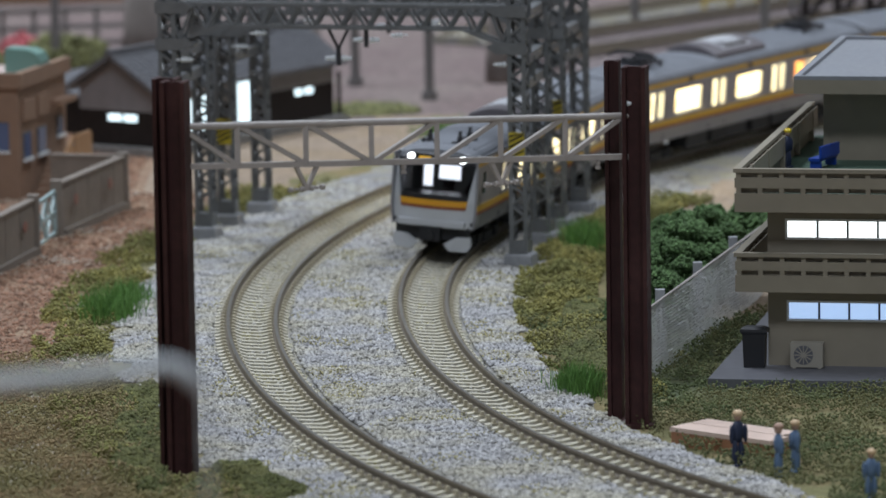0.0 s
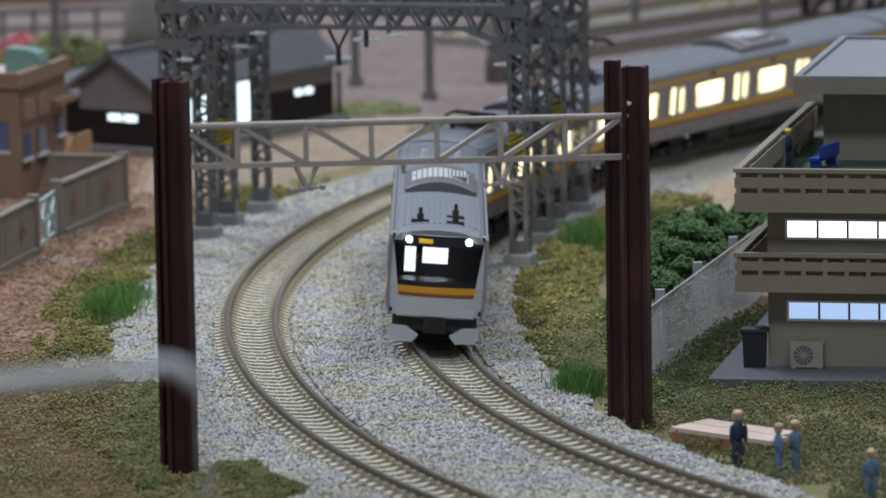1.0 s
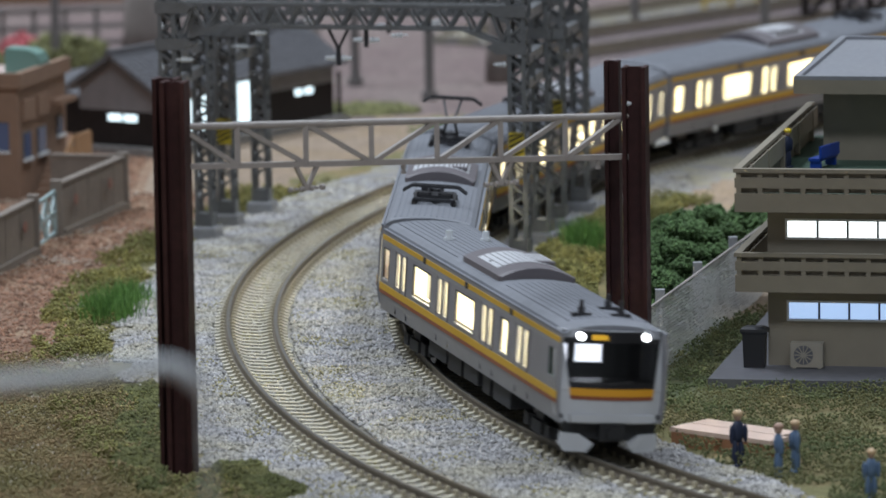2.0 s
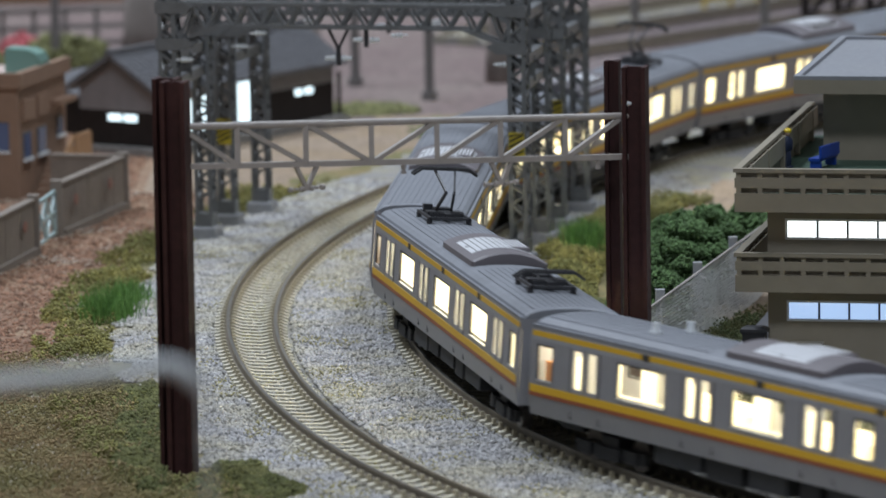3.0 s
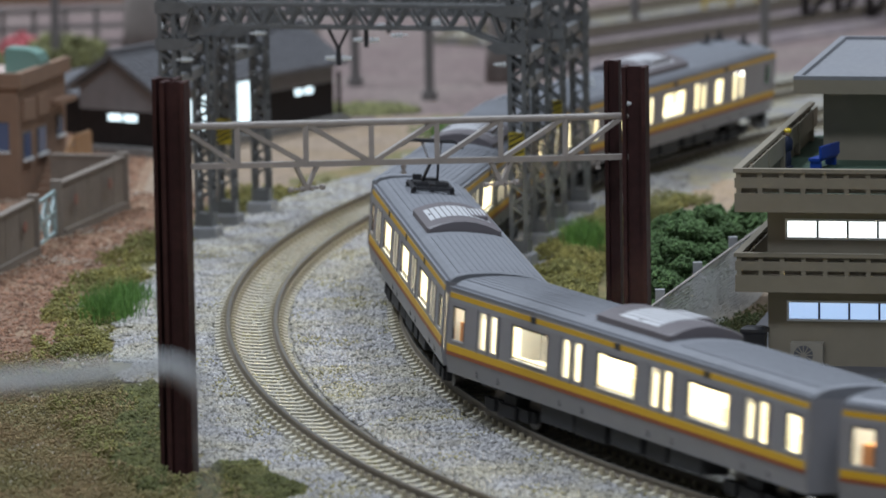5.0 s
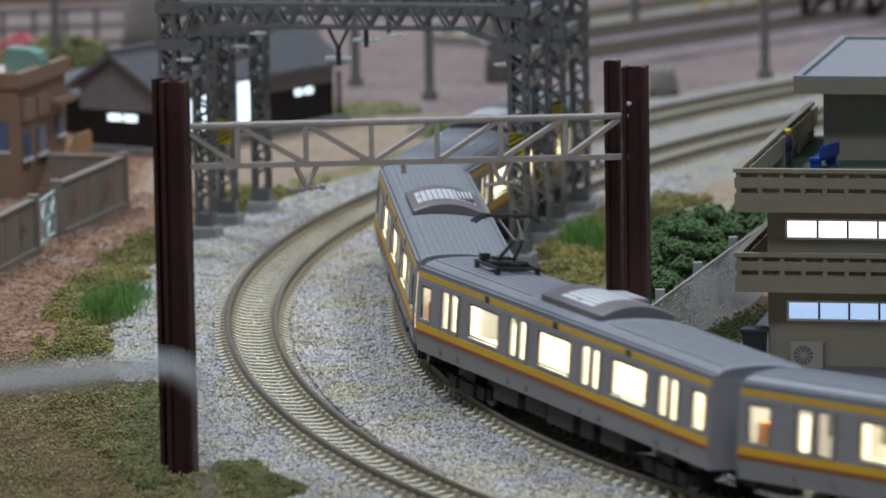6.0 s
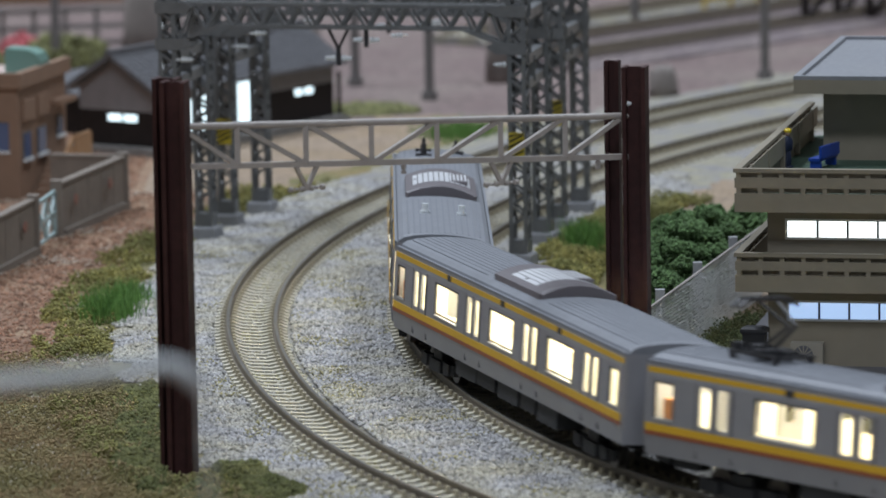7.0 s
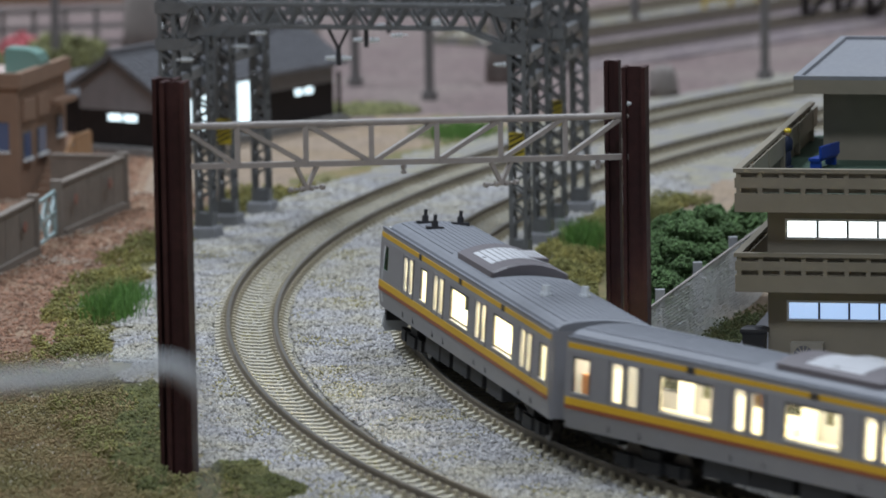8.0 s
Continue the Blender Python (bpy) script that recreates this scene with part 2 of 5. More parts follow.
def zone(x, y, dl, dr):
    """0 turf, 1 dark turf, 2 soil, 3 sand, 4 ballast bed."""
    n = wave(x, y, 14) * 5 + wave(x, y, 5, 3.0) * 2.5
    far = max(0.0, min(1.0, (y - 1100) / 250))
    if dl < 27 + n + far * 4 and dr > -19 + n * 0.7 - far * 10:
        return 4
    if dr <= -19 + n * 0.7 - far * 10:
        if y < 1085 + n * 3:
            return 0 if y < 985 + n * 2 or x < 40 else 1
        if dr > -40 + n and y < 1240:
            return 0
        return 3 if y < 1440 else 5
    if y > 1432 + n * 4:
        return 5
    if dl < 38 + n * 1.2 and y < 1420:
        return 0
    if y < 1010 + n * 4 - (x + 60) * 0.6:
        return 0
    if y < 1290:
        return 2
    return 3 if x > -75 else 2


def ground_height(x, y, dl, dr, z):
    base = -3.4 + wave(x, y, 30, 7) * 0.5
    if z == 4:
        if abs(dl) < 7.9 or abs(dr) < 7.9:
            return -2.75 + (dl if abs(dl) < 7.9 else dr) * math.sin(radians(CANT)) + wave(x, y, 3, 5) * 0.15
        edge = min(27 - dl + 6, dr + 19 + 6, 10) / 10
        return -3.6 + 1.2 * max(0.0, min(1.0, edge)) + wave(x, y, 3, 5) * 0.25
    return base + wave(x, y, 2.5, 9) * 0.35


def build_ground():
    gx, gy = np.arange(-190, 260.1, 2.5), np.arange(800, 2000.1, 2.5)
    X, Y = np.meshgrid(gx, gy)
    px, py = X.ravel(), Y.ravel()
    dl, dr = away("outer", px, py), away("inner", px, py)
    zs = [zone(*v) for v in zip(px, py, dl, dr)]
    pts = [(x * U, y * U, ground_height(x, y, a, b, z) * U) for x, y, a, b, z in zip(px, py, dl, dr, zs)]
    nx = len(gx)
    faces = [(j * nx + i, j * nx + i + 1, (j + 1) * nx + i + 1, (j + 1) * nx + i) for j in range(len(gy) - 1) for i in range(nx - 1)]
    # outer skirt of the board
    me = bpy.data.meshes.new("ground")
    me.from_pydata(pts, [], faces)
    for k in ("turf", "turf_dark", "soil", "sand", "ballast_bed", "far_soil"):
        me.materials.append(M[k])
    me.polygons.foreach_set("material_index", [zs[f[0]] for f in faces])
    me.polygons.foreach_set("use_smooth", [True] * len(faces))
    g = new("ground", me)
    return tagged(g, "scenic layout board with ballast, turf and brown soil", "ground", kind="structure")


build_ground()


def pieces(name, pts, sizes, material, label, category, flat=0.75, angular=False, parent=None):
    """Many small irregular lumps, joined."""
    bm = bmesh.new()
    bmesh.ops.create_icosphere(bm, subdivisions=1, radius=1.0)
    if angular:
        bm.clear()
        v = [bm.verts.new(q) for q in ((1, 0, 0), (0, 1, 0), (-1, 0, 0), (0, -1, 0), (0, 0, 1), (0, 0, -1))]
        for i in range(4):
            bm.faces.new((v[i], v[(i + 1) % 4], v[4]))
            bm.faces.new((v[(i + 1) % 4], v[i], v[5]))
        bm.verts.index_update()
    base = np.array([v.co[:] for v in bm.verts])
    tri = np.array([[v.index for v in f.verts] for f in bm.faces])
    bm.free()
    rng = np.random.default_rng(len(pts) + 5)
    n, k = len(pts), len(base)
    shapes = base[None] * (1 + rng.uniform(-0.28, 0.28, (n, k, 1)))
    shapes = shapes * rng.uniform(0.7, 1.25, (n, 1, 3)) * np.array([1, 1, flat])
    ang = rng.uniform(0, 6.283, n)
    c, s = np.cos(ang)[:, None], np.sin(ang)[:, None]
    sx, sy = shapes[:, :, 0] * c - shapes[:, :, 1] * s, shapes[:, :, 0] * s + shapes[:, :, 1] * c
    co = np.stack([sx, sy, shapes[:, :, 2]], 2) * np.asarray(sizes)[:, None, None] + np.asarray(pts)[:, None, :]
    me = bpy.data.meshes.new(name)
    nv, nf = n * k, n * len(tri)
    me.vertices.add(nv)
    me.vertices.foreach_set("co", (co * U).ravel())
    loops = (tri[None] + (np.arange(n) * k)[:, None, None]).ravel()
    me.loops.add(nf * 3)
    me.loops.foreach_set("vertex_index", loops)
    me.polygons.add(nf)
    me.polygons.foreach_set("loop_start", np.arange(nf) * 3)
    me.update(calc_edges=True)
    me.materials.append(M[material])
    ob = new(name, me)
    ob.parent = parent
    return tagged(ob, label, category, kind="stuff")


def scatter(n, x0, x1, y0, y1, keep, seed):
    rng = np.random.default_rng(seed)
    px, py = rng.uniform(x0, x1, n), rng.uniform(y0, y1, n)
    dl, dr = away("outer", px, py), away("inner", px, py)
    out = []
    for x, y, a, b in zip(px, py, dl, dr):
        z = zone(x, y, a, b)
        if keep(x, y, a, b, z):
            out.append((x, y, ground_height(x, y, a, b, z)))
    return np.array(out)


def off_ties(x, y, a, b, z):
    return z == 4 and abs(a) > 7.6 and abs(b) > 7.6


def between_rails(x, y, a, b, z):
    return z == 4 and (abs(a) <= 7.6 or abs(b) <= 7.6)


p = scatter(190000, -80, 60, 860, 1300, off_ties, 11)
pieces("ballast_stones", p + np.array([0, 0, 0.15]), np.random.default_rng(1).uniform(0.28, 0.62, len(p)), "ballast", "loose pale grey ballast stones beside the tracks", "gravel", flat=0.8, angular=True)
p = scatter(60000, -60, 80, 860, 1300, between_rails, 12)
p[:, 2] += 0.4
pieces("sleeper_ballast", p, np.random.default_rng(2).uniform(0.2, 0.42, len(p)), "tie_ballast", "fine grey ballast packed between the sleepers", "gravel", angular=True)
p = scatter(50000, -130, -40, 900, 1420, lambda x, y, a, b, z: z == 2, 13)
pieces("soil_chips", p, np.random.default_rng(3).uniform(0.3, 0.62, len(p)), "soil_chip", "reddish brown soil chips strewn on the board", "gravel", angular=True)
p = scatter(16000, -125, -40, 900, 1300, lambda x, y, a, b, z: z in (0, 2) and wave(x, y, 16, 4.0) > 0.12 and a > 26, 14)
pieces("pale_chips", p + np.array([0, 0, 0.2]), np.random.default_rng(4).uniform(0.2, 0.45, len(p)), "pale_chip", "scattered pale stone chips on brown soil", "gravel", angular=True)
p = scatter(50000, -60, 70, 870, 1180, lambda x, y, a, b, z: z == 4 and wave(x, y, 15, 6.0) + 0.4 * wave(x, y, 5, 8.0) > 0.18, 15)
p[:, 2] += 0.45
pieces("moss_specks", p, np.random.default_rng(5).uniform(0.13, 0.28, len(p)), "moss", "yellow green moss specks on the ballast", "moss", angular=True)


M.update({
    "tan_wall": mat("tan_wall", (0.27, 0.235, 0.18), 0.55, grain=0.06, size=4.0, tint=(0.20, 0.175, 0.135), blotch=0.4),
    "roof_slab": mat("roof_slab", (0.225, 0.232, 0.255), 0.6, grain=0.12, size=1.2, tint=(0.24, 0.245, 0.26), blotch=0.4),
    "slab_grey": mat("slab_grey", (0.12, 0.12, 0.135), 0.5, grain=0.1, size=2.0),
    "terrace_green": mat("terrace_green", (0.048, 0.09, 0.063), 0.7, grain=0.12, size=1.5),
    "white_frame": mat("white_frame", (0.75, 0.77, 0.78), 0.35),
    "mullion": mat("mullion", (0.10, 0.11, 0.12), 0.4),
    "bench_blue": mat("bench_blue", (0.015, 0.06, 0.36), 0.35),
    "charcoal": mat("charcoal", (0.02, 0.02, 0.024), 0.45),
    "unit_beige": mat("unit_beige", (0.34, 0.31, 0.26), 0.5),
    "room_glow_white": glow("room_glow_white", (0.90, 0.96, 1.0), 1.9),
    "room_glow_blue": glow("room_glow_blue", (0.48, 0.66, 1.0), 0.95),
    "opening_glow": glow("opening_glow", (0.74, 0.92, 1.0), 1.7),
    "plaster": mat("plaster", (0.23, 0.215, 0.22), 0.8, grain=0.08, size=3.0),
    "dark_board": mat("dark_board", (0.017, 0.012, 0.011), 0.7, spec=0.3, grain=0.3, size=2.0),
    "tile_roof": mat("tile_roof", (0.115, 0.115, 0.125), 0.55, grain=0.15, size=2.5),
    "stone": mat("stone", (0.20, 0.19, 0.18), 0.85, grain=0.3, size=1.5, bump=0.5),
    "brown_wall": mat("brown_wall", (0.28, 0.18, 0.125), 0.6, grain=0.08, size=3.0, tint=(0.24, 0.135, 0.085), blotch=0.4),
    "pink_roof": mat("pink_roof", (0.50, 0.40, 0.36), 0.7, grain=0.1, size=2.0),
    "teal": mat("teal", (0.17, 0.30, 0.26), 0.4),
    "rail_tan": mat("rail_tan", (0.42, 0.24, 0.12), 0.5),
    "blue_glass": mat("blue_glass", (0.10, 0.14, 0.26), 0.15),
    "yard_wall": mat("yard_wall", (0.225, 0.19, 0.16), 0.7, grain=0.1, size=2.0, tint=(0.18, 0.15, 0.125), blotch=0.5),
    "gate_blue": mat("gate_blue", (0.38, 0.50, 0.51), 0.45),
    "sign_red": mat("sign_red", (0.27, 0.13, 0.10), 0.5),
    "hazard_yellow": mat("hazard_yellow", (0.55, 0.42, 0.03), 0.45),
    "plank": mat("plank", (0.66, 0.50, 0.42), 0.7, grain=0.12, size=3.0),
    "plank_edge": mat("plank_edge", (0.36, 0.17, 0.09), 0.7),
    "navy": mat("navy", (0.018, 0.026, 0.06), 0.6),
    "denim": mat("denim", (0.10, 0.16, 0.26), 0.6),
    "skin": mat("skin", (0.42, 0.27, 0.2), 0.6),
    "helmet": mat("helmet", (0.75, 0.55, 0.03), 0.35),
    "helmet_pale": mat("helmet_pale", (0.6, 0.42, 0.25), 0.4),
    "board_orange": mat("board_orange", (0.24, 0.13, 0.07), 0.7, grain=0.15, size=8.0),
    "far_ballast": mat("far_ballast", (0.185, 0.15, 0.155), 0.95, grain=0.35, size=1.5, bump=0.5, tint=(0.24, 0.20, 0.19), blotch=0.6),
    "far_tie": mat("far_tie", (0.20, 0.165, 0.165), 0.85, grain=0.2, size=2.0),
    "far_fence": mat("far_fence", (0.21, 0.20, 0.19), 0.7),
    "far_post": mat("far_post", (0.16, 0.15, 0.145), 0.7),
    "far_rock": mat("far_rock", (0.20, 0.175, 0.16), 0.85, grain=0.15, size=6.0),
    "flower": mat("flower", (0.36, 0.07, 0.08), 0.7, per_piece=0.3),
    "far_green": mat("far_green", (0.13, 0.13, 0.05), 0.9, per_piece=0.4),
    "wire_grey": mat("wire_grey", (0.42, 0.45, 0.46), 0.5),
    "clear_ribbed": mat("clear_ribbed", (0.95, 0.96, 0.97), 0.3, 0.8, spec=0.9),
    "yellow_rail": mat("yellow_rail", (0.50, 0.36, 0.08), 0.5),
})


M["clear_ribbed"].node_tree.nodes["Principled BSDF"].inputs["Alpha"].default_value = 0.72


# ---- brown steel portal over the curve ----
def h_pole(parent, x, y, z1, turn, s=4.3):
    """A rolled H-section column with a foot plate."""
    c = s / 2
    w = 0.75
    prof = [(-c, -c), (c, -c), (c, -c + w), (0.45, -c + w), (0.45, c - w), (c, c - w), (c, c), (-c, c), (-c, c - w), (-0.45, c - w), (-0.45, -c + w), (-c, -c + w)]
    a = radians(turn)
    ca, sa = math.cos(a), math.sin(a)
    bm = bmesh.new()
    bm_loft(bm, [[(x + u * ca - v * sa, y + u * sa + v * ca, z) for u, v in prof] for z in (-4.0, z1)])
    pole = part("pole", bm, "brown_steel", parent)
    ft = bmesh.new()
    bm_box(ft, x - 3.0, x + 3.0, y - 3.0, y + 3.0, -4.2, -2.6)
    part("foot", ft, "brown_steel", pole)
    return pole


def build_portal():
    t = thing("catenary_portal", 0, 0, 0, "dark brown steel portal with a pale truss beam over the tracks", "catenary portal")
    L, R = Vector((-45.0, 912.5, 0)), Vector((34.0, 959.5, 0))
    h_pole(t, -45.4, 912.2, 66.2, 78)
    h_pole(t, -47.0, 917.5, 66.2, 78)
    h_pole(t, 35.0, 958.9, 62.3, 78)
    h_pole(t, 31.1, 964.5, 62.8, 78, 2.7)
    d = (R - L).normalized()

    def at(f, z):
        return L + d * (f * (R - L).length) + Vector((0, 0, z))

    def chord(f, top):
        return at(f, (58.3 if top else 51.4) + ((53.3 if top else 45.9) - (58.3 if top else 51.4)) * f)
    beam = part("top_chord", bars((chord(0.0, True), chord(1.0, True), 1.25, 1.25, 10)), "beam_grey", t, "pale grey truss beam")
    part("bottom_chord", bars((chord(0.0, False), chord(1.0, False), 1.0, 1.0)), "beam_grey", t)
    fr = [0.0, 0.125, 0.272, 0.415, 0.56, 0.703, 0.85, 0.985]
    for f in fr[1:-1]:
        part("vertical", bars((chord(f, True), chord(f, False), 0.95, 0.95)), "beam_grey", t)
    for i, (a, b) in enumerate(zip(fr, fr[1:])):
        p, q = (chord(a, True), chord(b, False)) if i < 3 else (chord(a, False), chord(b, True))
        part("diagonal", bars((p, q, 0.8, 0.8)), "beam_grey", t)
    for f in (0.272, 0.703):
        lo = chord(f, False) - Vector((0, 0, 4.3))
        hang = part("hanger", bars((chord(f - 0.025, False), lo, 0.7), (chord(f + 0.025, False), lo, 0.7), (lo + Vector((0, 0, 0.8)), lo - Vector((0, 0, 0.3)), 0.9)), "beam_grey", t)
        for sg in (-1, 1):
            c = bmesh.new()
            for k in range(3):
                bm_bar(c, lo + d * sg * (0.6 + k * 1.1), lo + d * sg * (1.3 + k * 1.1), 1.0 if k % 2 == 0 else 0.6, n=8)
            part("insulator", c, "beam_grey", hang)
    for f in (0.485, 0.925):
        lo = chord(f, False)
        part("drop_insulator", bars((lo, lo - Vector((0, 0, 1.8)), 0.55, 0.55, 8), (lo - Vector((0, 0, 0.7)), lo - Vector((0, 0, 1.2)), 1.0, 1.0, 8), (lo - Vector((0, 0, 1.6)), lo - Vector((0, 0, 2.1)), 1.0, 1.0, 8)), "beam_grey", t)
    for z, f in ((55.6, 1.0),):
        e = at(f, z)
        part("clamp", bars((e + Vector((-1.2, -0.6, 0)), e + Vector((0.2, -0.4, 0)), 1.1, 1.1, 8)), "insulator" if z > 50 else "beam_grey", t)


build_portal()


# ---- lattice gantries ----
def lattice_column(t, x, y, z1, a, plate):
    """Four angle posts with zigzag bracing on a stepped concrete base."""
    ca, sa = math.cos(a), math.sin(a)

    def w(u, v, z):
        return (x + u * ca - v * sa, y + u * sa + v * ca, z)
    h = 1.6
    bm = bmesh.new()
    for u in (-h, h):
        for v in (-h, h):
            bm_bar(bm, w(u, v, 2.0), w(u, v, z1), 0.95, 0.95)
    col = part("column", bm, "steel_grey", t)
    tie = bmesh.new()
    z, k = 6.2, 0
    while z < z1 - 2:
        for sg in (-1, 1):
            a0, b0 = ((-h, sg * h), (h, sg * h)), ((sg * h, -h), (sg * h, h))
            for (p, q) in (a0, b0):
                lo, hi = (p, q) if k % 2 == 0 else (q, p)
                bm_bar(tie, w(*lo, z), w(*hi, z + 2.3), 0.85, 0.45)
        z += 2.3
        k += 1
    tagged(part("bracing", tie, "steel_grey", col), kind="stuff")
    base = bmesh.new()
    bm_loft(base, [[w(u * s, v * s, zz) for u, v in ((-1, -1), (1, -1), (1, 1), (-1, 1))] for s, zz in ((3.2, -4), (3.0, -0.2), (2.8, 0.2), (2.3, 0.3))])
    part("base", base, "concrete", col, "grey concrete footing")
    sl = bmesh.new()
    bm_loft(sl, [[w(u * 2.1, v * 2.1, zz) for u, v in ((-1, -1), (1, -1), (1, 1), (-1, 1))] for zz in (0.3, 3.2)])
    part("sleeve", sl, "steel_grey", col)
    if plate:
        pl = bmesh.new()
        z0 = plate
        f0, f1 = -h - 0.85, -h - 0.5
        for u0, u1, v0, v1, za, zb in ((-1.7, 1.7, f0, f1, z0, z0 + 5.8),):
            rings = [[w(u, v, z) for u, v in ((u0, v0), (u1, v0), (u1, v1), (u0, v1))] for z in (za, zb)]
            bm_loft(pl, rings)
        plate_ob = part("warning_plate", pl, "hazard_yellow", col, "yellow and black striped warning plate")
        for i in range(5):
            st = bmesh.new()
            zc = z0 + 0.1 + i * 1.15
            pts = [(-1.6, zc), (-1.6, zc + 0.5), (1.6, min(zc + 2.1, z0 + 5.75)), (1.6, min(zc + 1.6, z0 + 5.7))]
            pts = [(u, min(z, z0 + 5.75)) for u, z in pts]
            v = [st.verts.new(w(u, f0 - 0.12, z)) for u, z in pts] + [st.verts.new(w(u, f0 + 0.05, z)) for u, z in pts]
            for f in ((0, 1, 2, 3), (4, 7, 6, 5), (0, 4, 5, 1), (1, 5, 6, 2), (2, 6, 7, 3), (3, 7, 4, 0)):
                st.faces.new([v[j] for j in f])
            part("stripe", st, "black", plate_ob)
    return col


def truss(t, a, b, zt, zb):
    """A pair of chords with W bracing and haunches at the columns."""
    a, b = Vector(a), Vector(b)
    d = (b - a)
    n = d.length
    d = d / n
    side = Vector((-d.y, d.x, 0)) * 1.6

    def at(s, z):
        return a + d * s + Vector((0, 0, z))
    ch = bmesh.new()
    for off in (side, -side):
        bm_bar(ch, at(-1.5, zt) + off, at(n + 1.5, zt) + off, 1.0, 0.9)
        bm_bar(ch, at(12, zb) + off, at(n - 12, zb) + off, 0.8, 0.75)
        for e, g in ((0, 12), (n, n - 12)):
            bm_bar(ch, at(e, zb - 4.2) + off, at(g, zb) + off, 0.8, 0.75)
    tr = part("truss", ch, "steel_grey", t, "grey lattice truss beam")
    m = int(n / 6)
    w = bmesh.new()
    for off in (side, -side):
        for i in range(m):
            s0, s1, s2 = n * i / m, n * (i + 0.5) / m, n * (i + 1) / m

            def low(s):
                return zb - 4.2 * max(0, 1 - min(s, n - s) / 12)
            bm_bar(w, at(s0, zt) + off, at(s1, low(s1)) + off, 0.75, n=6)
            bm_bar(w, at(s1, low(s1)) + off, at(s2, zt) + off, 0.75, n=6)
    for i in range(m + 1):
        s = n * i / m
        bm_bar(w, at(s, zt) + side, at(s, zt) - side, 0.5, 0.4)
    tagged(part("web", w, "steel_grey", tr), kind="stuff")
    for s, z in ((0, zt - 1.0), (n, zt - 1.0), (0, zb - 4.2), (n, zb - 4.2)):
        g = bmesh.new()
        inward = 1 if s == 0 else -1
        for off in (side * 1.35, -side * 1.35):
            p = [at(s - inward * 2.4, z - 1.2) + off, at(s + inward * 4.5, z - 1.0) + off, at(s + inward * 6.5, z + 0.5) + off, at(s + inward * 4.5, z + 1.5) + off, at(s - inward * 2.4, z + 1.5) + off]
            v = [g.verts.new(q) for q in p] + [g.verts.new(q + off * 0.15) for q in p]
            g.faces.new(v[:5][::-1])
            g.faces.new(v[5:])
            for i in range(5):
                g.faces.new((v[i], v[(i + 1) % 5], v[5 + (i + 1) % 5], v[5 + i]))
        part("gusset", g, "steel_grey", tr)
    return tr, at, n


def build_gantry(cols, plates, zt, zb, hangers):
    t = thing("catenary_gantry", 0, 0, 0, "grey lattice steel gantry with double columns spanning both tracks", "catenary gantry", "lattice gantries")
    (l1, l2), (r1, r2) = cols
    a = math.atan2(r1[1] - l1[1], r1[0] - l1[0])
    for c, p in zip((l1, l2, r1, r2), plates):
        lattice_column(t, c[0], c[1], zt + 3.5, a, p)
    for c0, c1 in ((l1, l2), (r1, r2)):
        for z in (36.0, 41.5, 51.0):
            part("cross_tie", bars(((*c0, z), (*c1, z), 1.9, 2.2)), "steel_grey", t)
        part("tie_block", bars((((c0[0] + c1[0]) / 2, (c0[1] + c1[1]) / 2, 36.0), ((c0[0] + c1[0]) / 2, (c0[1] + c1[1]) / 2, 41.5), 2.4, 1.6)), "steel_grey", t)
    for k, (l, r) in enumerate(((l1, r1), (l2, r2))):
        tr, at, n = truss(t, (*l, 0), (*r, 0), zt, zb)
        if k == 0:
            for f, drop, wide in hangers:
                s = n * f
                lo = at(s, zb - drop)
                dd = (at(n, 0) - at(0, 0)).normalized()
                hb = bmesh.new()
                if wide:
                    bm_bar(hb, at(s - 2.4, zb), lo + Vector((0, 0, 3.6)), 0.55)
                    bm_bar(hb, at(s + 2.4, zb), lo + Vector((0, 0, 3.6)), 0.55)
                    bm_bar(hb, lo + Vector((0, 0, 4.0)), lo, 1.0)
                else:
                    bm_bar(hb, at(s, zb), lo, 1.0)
                hang = part("hanger", hb, "charcoal", tr)
                for sg in (-1, 1):
                    c = bmesh.new()
                    for q in range(3):
                        bm_bar(c, lo + Vector((0, 0, 1.6)) + dd * sg * (0.9 + q * 0.75), lo + Vector((0, 0, 1.6)) + dd * sg * (1.4 + q * 0.75), 1.3 - 0.2 * q, n=10)
                    part("insulator", c, "insulator", hang, "white ribbed insulator")
            for s, z in ((2.9, zb - 7.5), (n - 2.9, zb - 7.5), (20.0, zb - 1.4), (n - 26, zb - 1.4)):
                c = bmesh.new()
                p = at(s, z)
                inward = Vector((1 if s < n / 2 else -1, 0, 0))
                for q in range(3):
                    bm_bar(c, p + inward * (q * 0.8) + Vector((0, -1.5, 0)), p + inward * (0.5 + q * 0.8) + Vector((0, -1.5, 0)), 1.25 - 0.15 * q, n=10)
                bm_bar(c, p + inward * -1.2 + Vector((0, -1.5, 0)), p + inward * 2.6 + Vector((0, -1.5, 0)), 0.4, n=6)
                part("insulator", c, "insulator", tr, "white ribbed insulator")
    return t


build_gantry((((-59.5, 1176.0), (-53.5, 1205.0)), ((16.9, 1154.5), (22.5, 1187.0))), (0, 0, 21.0, 0), 53.9, 49.0, ((0.49, 8.4, True), (0.57, 4.3, False)))
build_gantry((((-49.3, 1225.5), (-42.1, 1245.6)), ((26.2, 1209.3), (32.2, 1236.7))), (16.5, 0, 21.5, 0), 51.5, 46.5, ((0.5, 4.3, False), (0.62, 4.0, False)))


# ---- three-storey house beside the line ----
def ring_boxes(x0, x1, y0, y1, z0, z1, t):
    return ((x0, x1, y0, y0 + t, z0, z1), (x0, x0 + t, y0 + t, y1, z0, z1))


